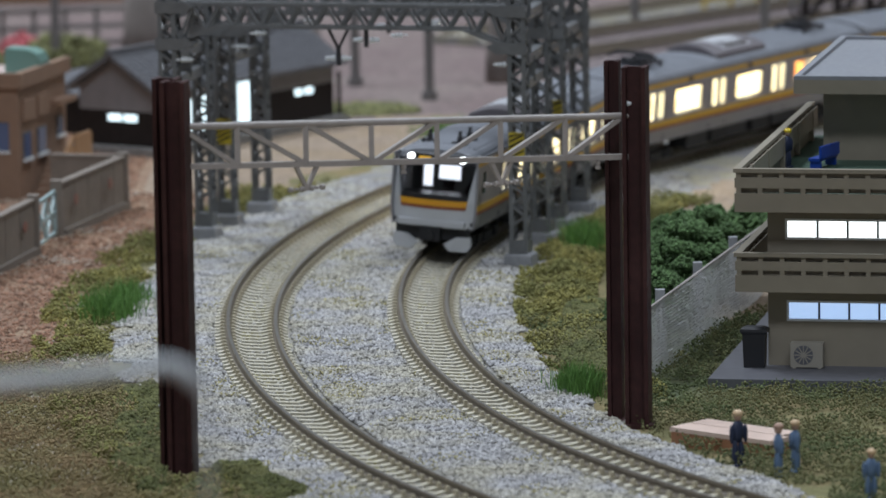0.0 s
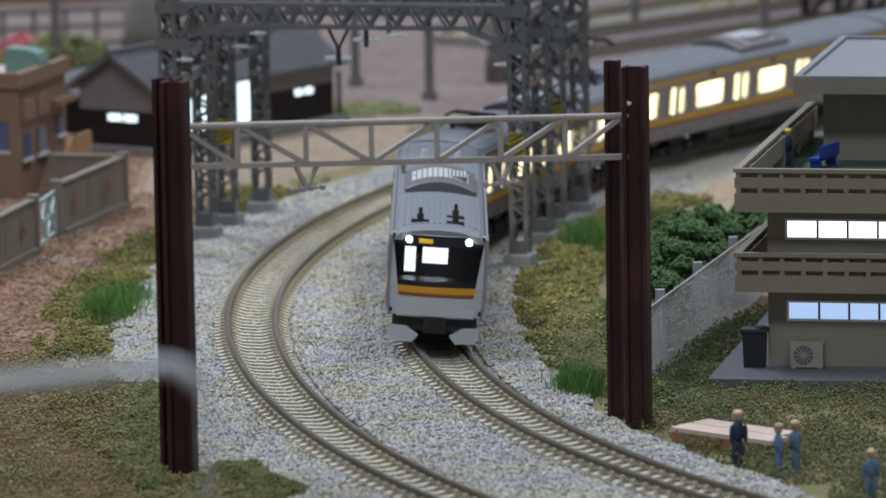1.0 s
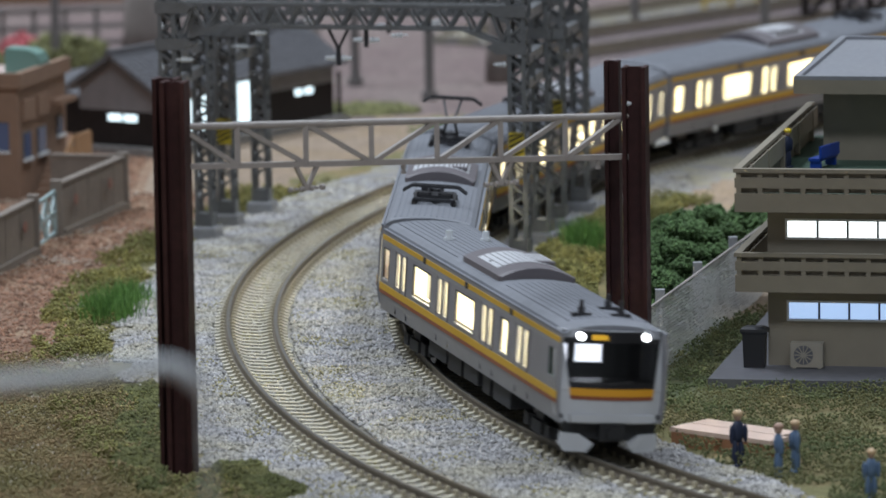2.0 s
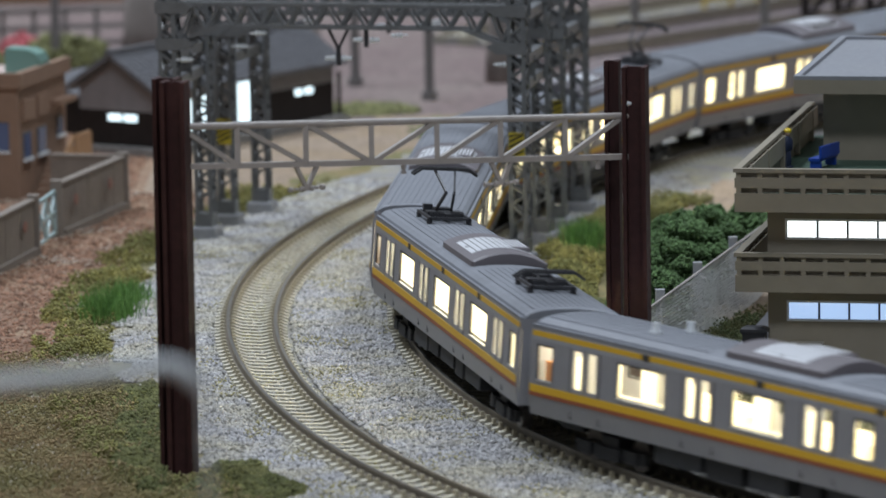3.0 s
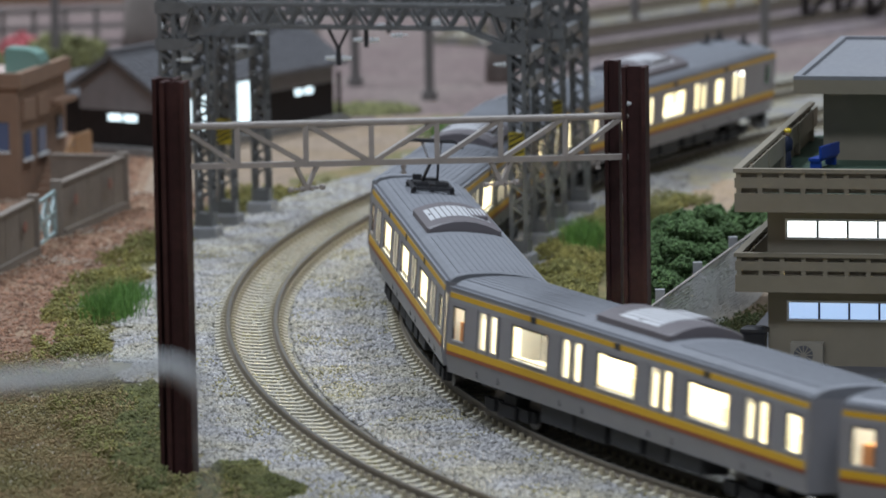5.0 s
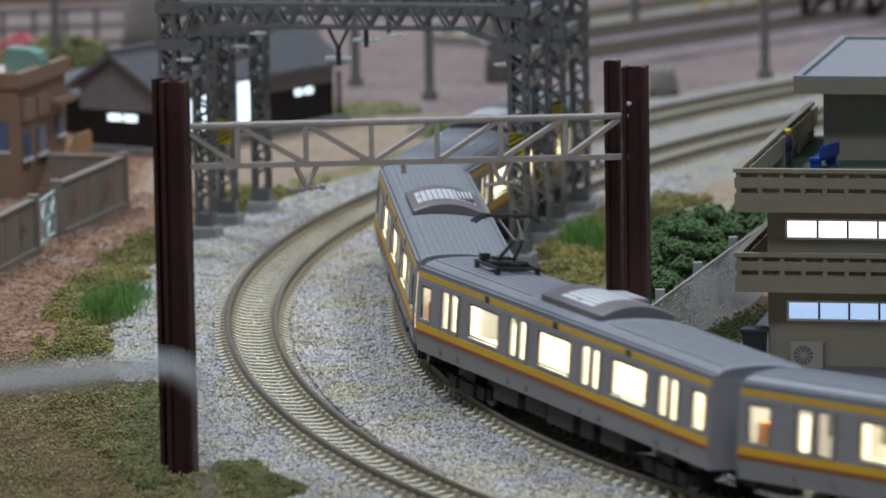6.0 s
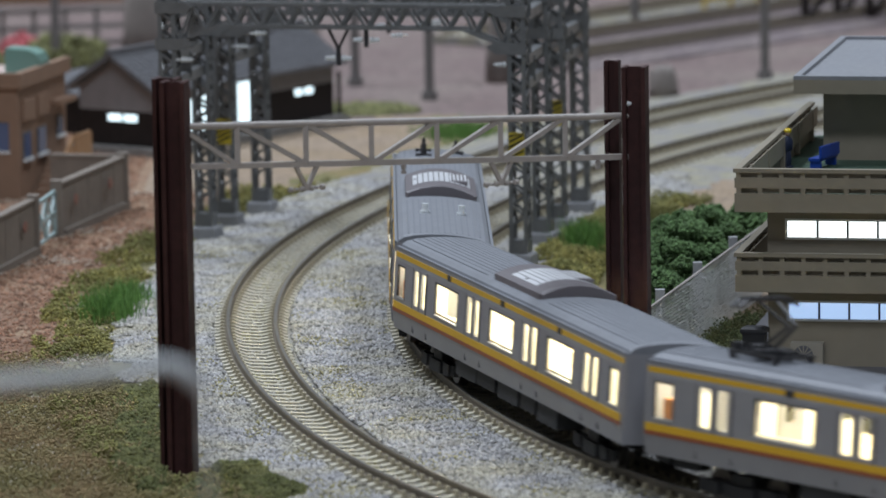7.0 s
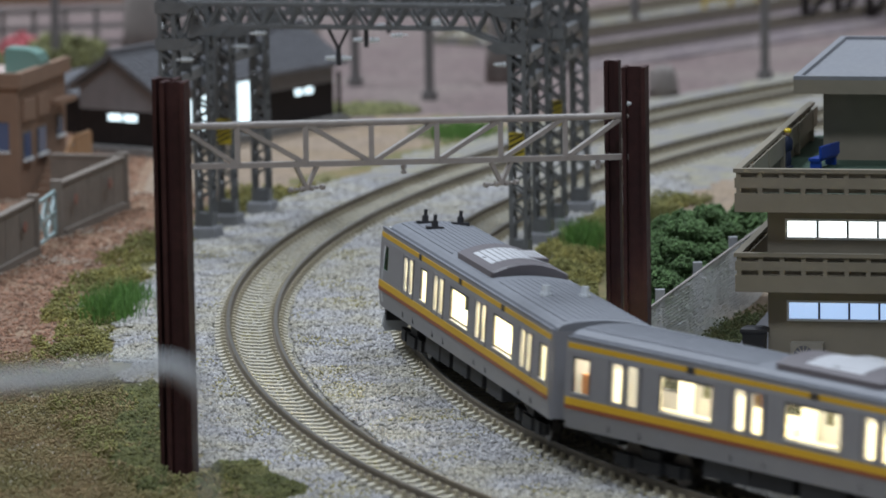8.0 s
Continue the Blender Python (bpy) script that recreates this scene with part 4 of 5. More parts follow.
def build_brown_block():
    t = thing("brown_block", -101.5, 1280.0, 0, "brown two-storey building with teal roof vents", "building", turn=-14.6)
    bm = bmesh.new()
    holed_wall(bm, -70, 0, -4, 25.0, [(-8.2, -2.4, 8.5, 15.5), (-22, -16, 8.5, 15.5)], 0, 1.0)
    front = part("front_wall", bm, "brown_wall", t)
    for xa in (-8.2, -22):
        w = part("window", boxes((xa, xa + 5.8, 0.4, 0.6, 8.5, 15.5)), "blue_glass", front)
        part("sill", boxes((xa - 0.3, xa + 6.1, -0.4, 0.4, 7.9, 8.5)), "white_frame", w)
    part("side_wall", boxes((-1.0, 0, 1.0, 35, -4, 25.0)), "brown_wall", t)
    part("rear_wall", boxes((-70, 0, 35, 36, -4, 25)), "brown_wall", t)
    part("roof", boxes((-70, 0.2, -0.2, 36.2, 24.2, 25.2)), "pink_roof", t, "pale pink flat roof")
    part("parapet", boxes((-70, 1.2, -1.2, 0.6, 23.8, 27.4), (-0.6, 1.2, 0.6, 37.2, 23.8, 27.4), bev=0.2), "brown_wall", t)
    for ya, yb, z0, z1 in ((3.0, 8.5, 6.2, 12.6), (13.5, 20.0, 6.2, 12.6), (28.5, 33.0, 9.0, 13.6)):
        w = part("window", boxes((-0.1, 0.35, ya, yb, z0, z1)), "mullion", t)
        part("pane", boxes((0.3, 0.45, ya + 0.5, yb - 0.5, z0 + 0.4, z1 - 0.4)), "blue_glass", w)
        part("sill", boxes((0.2, 1.0, ya - 0.4, yb + 0.4, z0 - 0.7, z0)), "white_frame", w)
    for ya, yb in ((2.5, 11.0), (13.0, 21.5)):
        part("wall_panel", boxes((0, 1.0, ya, yb, 15.5, 20.5), bev=0.15), "brown_wall", t)
    part("canopy", boxes((0, 3.4, 22.5, 35.0, 17.0, 18.2)), "brown_wall", t)
    for x, y in ((-8.5, 16.0), (-19.5, 3.0)):
        bm = bmesh.new()
        prof = [(0, 0), (9, 0), (9, 3.2), (8.2, 5.0), (6.0, 6.0), (0, 6.4)]
        bm_loft(bm, [[(x + u, y + v, 25.2 + z) for u, z in prof] for v in (0, 7)])
        part("roof_vent", bm, "teal", t, "teal curved roof vent")
    for k in range(6):
        part("step", boxes((1.2, 6.5, 5 + k * 2.4, 5 + (k + 1) * 2.4, -4, -3.0 + k * 1.4)), "brown_wall", t)
    part("landing", boxes((1.2, 8.0, 19.4, 31.0, -4, 4.0)), "concrete", t)
    rl = bmesh.new()
    bm_bar(rl, (7.2, 5.5, 0.5), (7.2, 19.4, 9.6), 0.8, 0.9)
    bm_bar(rl, (7.6, 19.4, 9.6), (7.6, 31.0, 9.6), 0.8, 0.9)
    part("handrail", rl, "rail_tan", t, "tan stair railing")
    for k in range(6):
        y = 19.8 + k * 2.1
        part("railing_panel", boxes((7.3, 7.9, y, y + 1.9, 4.0, 9.4)), "rail_tan", t)
    part("stair_side", bars(((7.2, 6.0, -1.4), (7.2, 19.4, 6.6), 0.7, 4.6)), "rail_tan", t)
    part("scaffold", boxes((-13.8, -12.2, -7, -5.4, -4, 26), (-13.6, -12.4, -6.8, -5.6, 26, 27)), "teal", t)


build_brown_block()


def build_long_house():
    t = thing("wooden_house", -73.0, 1359.6, 0, "dark boarded house with grey tiled roof and lit openings", "house", turn=55.8)
    L, W = 79.0, 24.0
    part("stone_base", boxes((-3, L + 2, -4, W + 3, -5, -1.2), bev=0.2), "stone", t)
    lo, hi, split, eave, ridge = -1.2, 13.6, 7.8, 13.6, 21.6
    opens = [(13.5, 16.5, 1.5, 9.6), (18.6, 23.0, 1.2, 10.6), (36.0, 42.5, 1.0, 12.0), (61.5, 70.5, 5.6, 7.4)]
    for nm, za, zb, m in (("lower_wall", lo, split, "dark_board"), ("upper_wall", split, hi, "plaster")):
        bm = bmesh.new()
        holed_wall(bm, 0, L, za, zb, [(a, b, max(c, za), min(d, zb)) for a, b, c, d in opens if c < zb and d > za], 0, 1.0)
        part(nm, bm, m, t)
    for a, b, c, d in opens:
        # each opening is plugged by an emitting slab that stands for indoor light
        w = part("window", boxes((a, b, 0.6, 0.9, c, d)), "opening_glow", t, "opening filled by a glowing slab in place of indoor light")
        if b - a > 8:
            part("mullion", boxes(((a + b) / 2 - 0.3, (a + b) / 2 + 0.3, 0.3, 0.7, c, d)), "dark_board", w)
    bm = bmesh.new()
    for za, zb, m in ((lo, split, "dark_board"),):
        part("gable_lower", boxes((0.0, 1.0, 1.0, W, za, zb)), m, t)
    v0 = [(0.0, 1.0, split), (0.0, W, split), (0.0, W, eave), (0.0, W / 2, ridge - 0.6), (0.0, 1.0, eave)]
    bm_loft(bm, [[(x, y, z) for _, y, z in v0] for x in (0.0, 1.0)])
    part("gable_upper", bm, "plaster", t)
    bm = bmesh.new()
    bm_loft(bm, [[(x, y, z) for _, y, z in v0] for x in (L - 1.0, L)])
    part("gable_upper", bm, "plaster", t)
    part("gable_lower", boxes((L - 1, L, 1.0, W, lo, split)), "dark_board", t)
    for y0 in (5.6, 10.6):
        # gable panes glow by material too, with no lamp behind them
        part("gable_window", boxes((-0.2, 0.2, y0, y0 + 4.1, 5.2, 6.9)), "opening_glow", t)
    for sg in (0, 1):
        ye, yr = (-3.0, W / 2) if sg == 0 else (W + 3.0, W / 2)
        ze = eave - 1.2
        bm = bmesh.new()
        bm_loft(bm, [[(x, ye, ze), (x, yr, ridge), (x, yr, ridge + 1.0), (x, ye, ze + 1.0)] for x in (-3.0, L + 3.0)])
        rf = part("roof_slope", bm, "tile_roof", t, "grey tiled roof slope")
        rb = bmesh.new()
        x = -2.6
        while x < L + 3:
            bm_bar(rb, (x, ye, ze + 1.05), (x, yr, ridge + 1.05), 0.7, 0.5)
            x += 1.9
        for k in range(1, 7):
            f = k / 7
            bm_bar(rb, (-3.0, ye + (yr - ye) * f, ze + (ridge - ze) * f + 1.1), (L + 3, ye + (yr - ye) * f, ze + (ridge - ze) * f + 1.1), 0.35, 0.45)
        tagged(part("roof_tiles", rb, "tile_roof", rf), kind="stuff")
    part("ridge_cap", bars(((-3.4, W / 2, ridge + 1.3), (L + 3.4, W / 2, ridge + 1.3), 1.8, 1.6)), "tile_roof", t)
    part("gutter_pipe", bars(((L + 1.5, -0.8, 10.5), (L + 1.5, -0.8, -1.0), 0.8)), "dark_board", t)
    # low annex behind
    a = thing("annex_shed", -96.0, 1408.0, 0, "low dark shed with a grey tiled roof", "shed", turn=55.8)
    part("wall", boxes((0, 40, 0, 14, -4, 7.0)), "dark_board", a)
    bm = bmesh.new()
    bm_loft(bm, [[(x, -2, 6.8), (x, 16, 10.5), (x, 16, 11.3), (x, -2, 7.6)] for x in (-2, 42)])
    part("roof", bm, "tile_roof", a)


build_long_house()


# ---- the far side of the layout ----
def far_track(x0, y0, x1, y1, bank, tie, label):
    d = Vector((x1 - x0, y1 - y0, 0))
    n = d.length
    t = thing("railway_track", x0, y0, -3.0, label, "railway track", "far tracks", turn=math.degrees(math.atan2(d.y, d.x)))
    bm = bmesh.new()
    bm_loft(bm, [[(x, -13, 0), (x, 13, 0), (x, 9, 2.2), (x, -9, 2.2)] for x in (0, n)])
    part("ballast_bank", bm, bank, t)
    for y in (-4.8, 4.8):
        part("rail", boxes((0, n, y - 0.4, y + 0.4, 2.8, 4.6)), "rail", t)
    me = finish(boxes((0, 1.9, -7.5, 7.5, 2.2, 2.9)))
    me.materials.append(M[tie])
    for k in range(int(n / 4)):
        part("sleeper", me, tie, t).location = (k * 4.0 * U, 0, 0)


far_track(30, 1541, 185, 1726, "far_ballast", "far_tie", "distant straight track with rusty rails on brown ballast")
far_track(25, 1586, 185, 1777, "far_ballast", "far_tie", "distant siding with weathered brown sleepers")
far_track(5, 1615, 185, 1830, "ballast_bed", "tie", "distant straight track on pale grey ballast")


def far_things():
    for x, y, h in ((-3.0, 1474, 44), (-24, 1512, 40), (92, 1512, 52), (-112, 1560, 46), (60, 1640, 40)):
        t = thing("line_post", x, y, -4, "plain grey post by the far tracks", "post", "far posts")
        bm = bmesh.new()
        bm_bar(bm, (0, 0, 0), (0, 0, h), 2.6, n=10)
        bm_bar(bm, (0, 0, 0), (0, 0, 3), 4.4, n=10)
        part("shaft", bm, "far_post", t)
    for i, (x, y, w, h) in enumerate(((17, 1516, 8, 26), (61.6, 1474, 9, 9), (-88, 1600, 14, 22), (-40, 1560, 12, 15), (34, 1560, 10, 18))):
        bm = bmesh.new()
        rng = random.Random(i)
        bm_loft(bm, [[(math.cos(a) * w / 2 * s * rng.uniform(0.85, 1.1), math.sin(a) * w / 2 * s * rng.uniform(0.85, 1.1), z) for a in [k * math.pi / 4 for k in range(8)]] for s, z in ((1.1, 0), (1.0, h * 0.4), (0.85, h * 0.8), (0.55, h))])
        me = finish(bm, True)
        me.materials.append(M["far_rock"])
        ob = new("boulder", me)
        ob.location = (x * U, y * U, -4 * U)
        tagged(ob, "pale brown upright boulder on bare ground", "rock", "far boulders")
    t = thing("yard_fence", -150, 1600, -4, "weathered grey rail fence in front of a brown board", "fence", turn=14)
    for k in range(9):
        part("post", boxes((k * 9.5, k * 9.5 + 1.4, 0, 1.4, 0, 15)), "far_fence", t)
    for z in (3, 8, 13):
        part("rail", boxes((0, 78, -0.5, 0, z, z + 1.5)), "far_fence", t)
    t = thing("board_edge", -260, 1760, -4, "brown wooden board behind the layout", "board", turn=4)
    part("board", boxes((0, 160, 0, 8, 0, 60)), "board_orange", t)
    t = thing("yellow_railing", 84, 1690, -4, "thin yellow railing beside the far tracks", "railing", turn=50)
    part("rail", boxes((0, 90, 0, 1, 5.5, 7)), "yellow_rail", t)
    for k in range(7):
        part("post", boxes((k * 14, k * 14 + 1, 0, 1, 0, 5.5)), "yellow_rail", t)
    t = thing("girder_bridge", 112, 1640, -4, "dark girder frame near the far tracks", "bridge", turn=30)
    for k in range(5):
        part("post", boxes((k * 12, k * 12 + 2, 0, 2, 0, 16)), "dark_board", t)
        part("brace", bars(((k * 12, 1, 1), (k * 12 + 12, 1, 16), 1.6)), "dark_board", t)
    part("girder", boxes((0, 62, -1, 3, 16, 19)), "dark_board", t)
    for i, (x, y, rx, ry, h, m, lab) in enumerate(((-124, 1588, 7, 9, 9, "flower", "red flowering bush by the fence"), (-110, 1570, 14, 14, 12, "far_green", "light green bush by the fence"), (-140, 1560, 16, 16, 10, "far_green", "light green bush on bare ground"), (-21, 1449, 15, 9, 1.8, "far_green", "low olive green turf patch by the far track"))):
        p = clump_points(700, x, y, rx, ry, h, 70 + i, -4)
        ob = pieces("bush", p, np.random.default_rng(i).uniform(0.9, 2.0, len(p)), m, lab, "bush", flat=0.9)
        ob["kind"] = ""
        del ob["kind"]


far_things()


# ---- bent wire close to the lens ----
def build_wire():
    t = thing("bent_wire", -20.9, 470, -5.2, "thin grey bent wire standing in front of the layout", "wire")
    pts = [(0, 0, 0), (-0.3, 0, 91.8)]
    for k in range(1, 9):
        a = k / 8 * math.pi / 2
        pts.append((-0.3 - 4.0 * (1 - math.cos(a)), 0, 91.8 + 4.0 * math.sin(a)))
    pts += [(-12, 0, 94.9), (-32, 0, 93.3)]
    bm = bmesh.new()
    rings = []
    for i, p in enumerate(pts):
        q0, q1 = Vector(pts[max(i - 1, 0)]), Vector(pts[min(i + 1, len(pts) - 1)])
        d = (q1 - q0).normalized()
        s = Vector((0, 1, 0))
        u = d.cross(s)
        rings.append([Vector(p) + (s * math.cos(a) + u * math.sin(a)) * (0.24 if i < 4 else 0.8) for a in [k * math.pi / 4 for k in range(8)]])
    bm_loft(bm, rings)
    part("shaft", bm, "wire_grey", t)


build_wire()


# ---- unseen room added round the layout; its surfaces return fill light ----
M["bounce_wall"] = mat("bounce_wall", (0.40, 0.40, 0.395), 0.9, grain=0.04, size=60.0)
M["hall_floor"] = mat("hall_floor", (0.25, 0.24, 0.23), 0.8, grain=0.1, size=40.0)
M["panel_glow"] = glow("panel_glow", (0.93, 0.96, 1.0), 3.0)
for nm, b in (("wall_north", (-3000, 3000, 3600, 3700, -900, 1850)), ("wall_south", (-3000, 3000, -1600, -1500, -900, 1850)), ("wall_west", (-3100, -3000, -1600, 3700, -900, 1850)), ("wall_east", (3000, 3100, -1600, 3700, -900, 1850)), ("ceiling", (-3000, 3000, -1500, 3600, 1850, 1950)), ("floor", (-3000, 3000, -1500, 3600, -1000, -900))):
    tagged(part(nm, boxes(b), "hall_floor" if nm == "floor" else "bounce_wall"), "unseen pale wall added to bounce light onto the layout" if nm.startswith("wall") else "unseen surface closing the added room", kind="structure")
board = thing("layout_board", 0, 0, 0, "brown wooden baseboard on legs carrying the scenery", "table")
part("top", boxes((-420, 900, 340, 2100, -45, -5.2)), "board_orange", board)
for lx in (-390, 850):
    for ly in (380, 2050):
        part("leg", boxes((lx - 25, lx + 25, ly - 25, ly + 25, -900, -45)), "board_orange", board)

# ---- the train ----
HALF, WID = 67.8, 9.7     # half length and half width of a car


def holed_side(bm, x0, x1, z0, z1, holes, y_out, thick):
    """A wall panel in the plane y = y_out with rectangular openings (xa, xb, za, zb)."""
    xs = sorted({x0, x1, *[h[0] for h in holes], *[h[1] for h in holes]})
    zs = sorted({z0, z1, 9.6, 19.4, *[h[2] for h in holes], *[h[3] for h in holes]})
    sign = 1 if y_out > 0 else -1

    def lean(z):
        return y_out - sign * (max(0, 9.6 - z) * 0.16 + max(0, z - 19.4) * 0.12)
    for xa, xb in zip(xs, xs[1:]):
        for za, zb in zip(zs, zs[1:]):
            cx, cz = (xa + xb) / 2, (za + zb) / 2
            if any(h[0] < cx < h[1] and h[2] < cz < h[3] for h in holes):
                continue
            o = [(xa, lean(za), za), (xb, lean(za), za), (xb, lean(zb), zb), (xa, lean(zb), zb)]
            i = [(x, y - sign * thick, z) for x, y, z in o]
            vo, vi = [bm.verts.new(q) for q in o], [bm.verts.new(q) for q in i]
            bm.faces.new(vo)
            bm.faces.new(vi[::-1])
            for k in range(4):
                bm.faces.new((vo[k], vo[(k + 1) % 4], vi[(k + 1) % 4], vi[k]))
    bmesh.ops.remove_doubles(bm, verts=bm.verts, dist=0.001)
    return lean


def side_layout(cab):
    """Door centres, wide windows and narrow windows along a car; the cab is at +x."""
    if cab:
        doors = [-50.7, -17.1, 16.5, 41.7]
        wide = [(-41.0, -26.6), (-7.4, 6.9)]
        narrow = [(-65.6, -60.6), (26.2, 31.5)]
    else:
        doors = [-50.7, -16.9, 16.9, 50.7]
        wide = [(-41.0, -26.4), (-7.3, 7.3), (26.4, 41.0)]
        narrow = [(-65.6, -60.6), (60.6, 65.6)]
    return doors, wide, narrow


def roof_section(x, drop=0.0, squeeze=1.0):
    """Half-round cross-section of the roof, from eave to eave."""
    pts = [(-9.05, 21.6), (-8.75, 22.35), (-7.9, 22.95), (-6.0, 23.45), (-3.0, 23.8), (0, 23.92), (3.0, 23.8), (6.0, 23.45), (7.9, 22.95), (8.75, 22.35), (9.05, 21.6)]
    return [(x, y * squeeze, z - drop) for y, z in pts] + [(x, 8.2 * squeeze, 20.9), (x, -8.2 * squeeze, 20.9)]


def pantograph(car, x, up, face):
    p = part("pantograph", boxes((x - 6, x + 6, -4.2, -3.6, 24.6, 25.1), (x - 6, x + 6, 3.6, 4.2, 24.6, 25.1), (x - 6, x - 5.4, -4.2, 4.2, 24.6, 25.1), (x + 5.4, x + 6, -4.2, 4.2, 24.6, 25.1), (x - 1.2, x + 1.2, -3.6, 3.6, 24.7, 25.6)), "panto", car, "dark metal pantograph on insulators")
    for bx in ((x - 4.2, x - 1.8, -1.6, 1.6, 24.2, 26.0), (x + 1.6, x + 4.6, -0.7, 0.7, 24.6, 25.6), (x - 6.8, x - 5.6, -3.0, -1.2, 24.4, 26.2), (x + 2.0, x + 2.6, -3.2, 3.2, 24.6, 25.5)):
        part("linkage", boxes(bx, bev=0.12), "panto", p)
    ins = bmesh.new()
    for dx in (-5.2, 5.2):
        for dy in (-3.9, 3.9):
            bm_bar(ins, (x + dx, dy, 23.3), (x + dx, dy, 24.7), 1.1, n=8)
    part("insulator", ins, "panto", p)
    h = 8.5 if up else 2.0
    knee = (x - face * 4.6, 25.2 + h * 0.55)
    top = (x + face * 2.2, 25.2 + h)
    arm = bmesh.new()
    for dy in (-1.6, 1.6):
        bm_bar(arm, (x + face * 1.5, dy, 25.3), (knee[0], dy * 0.5, knee[1]), 0.5)
        bm_bar(arm, (knee[0], dy * 0.5, knee[1]), (top[0], dy * 1.3, top[1]), 0.4)
    part("arm", arm, "panto", p)
    bow = bmesh.new()
    for dx in (-0.9, 0.9):
        bm_bar(bow, (top[0] + dx, -4.6, top[1]), (top[0] + dx, 4.6, top[1]), 0.55)
        for sg in (-1, 1):
            bm_bar(bow, (top[0] + dx, sg * 4.6, top[1]), (top[0] + dx, sg * 6.4, top[1] - 1.2), 0.5)
    part("collector_bow", bow, "panto", p)


def bogie(car, x):
    b = part("bogie", boxes((x - 10.5, x + 10.5, -6.9, -5.9, 1.6, 3.6), (x - 10.5, x + 10.5, 5.9, 6.9, 1.6, 3.6), (x - 2.5, x + 2.5, -6.9, 6.9, 2.6, 5.2), (x - 3.4, x + 3.4, -7.5, -6.6, 1.2, 3.4), (x - 3.4, x + 3.4, 6.6, 7.5, 1.2, 3.4), (x - 8.6, x - 5.4, -7.4, -6.7, 1.4, 3.6), (x + 5.4, x + 8.6, -7.4, -6.7, 1.4, 3.6), (x - 8.6, x - 5.4, 6.7, 7.4, 1.4, 3.6), (x + 5.4, x + 8.6, 6.7, 7.4, 1.4, 3.6), bev=0.2), "under", car)
    for dx in (-7.0, 7.0):
        for sy in (-1, 1):
            bm = bmesh.new()
            bm_bar(bm, (x + dx, sy * 4.0, 2.85), (x + dx, sy * 5.3, 2.85), 5.7, n=20)
            bm_bar(bm, (x + dx, sy * 3.7, 2.85), (x + dx, sy * 4.0, 2.85), 6.7, n=20)
            part("wheel", bm, "wheel", b)


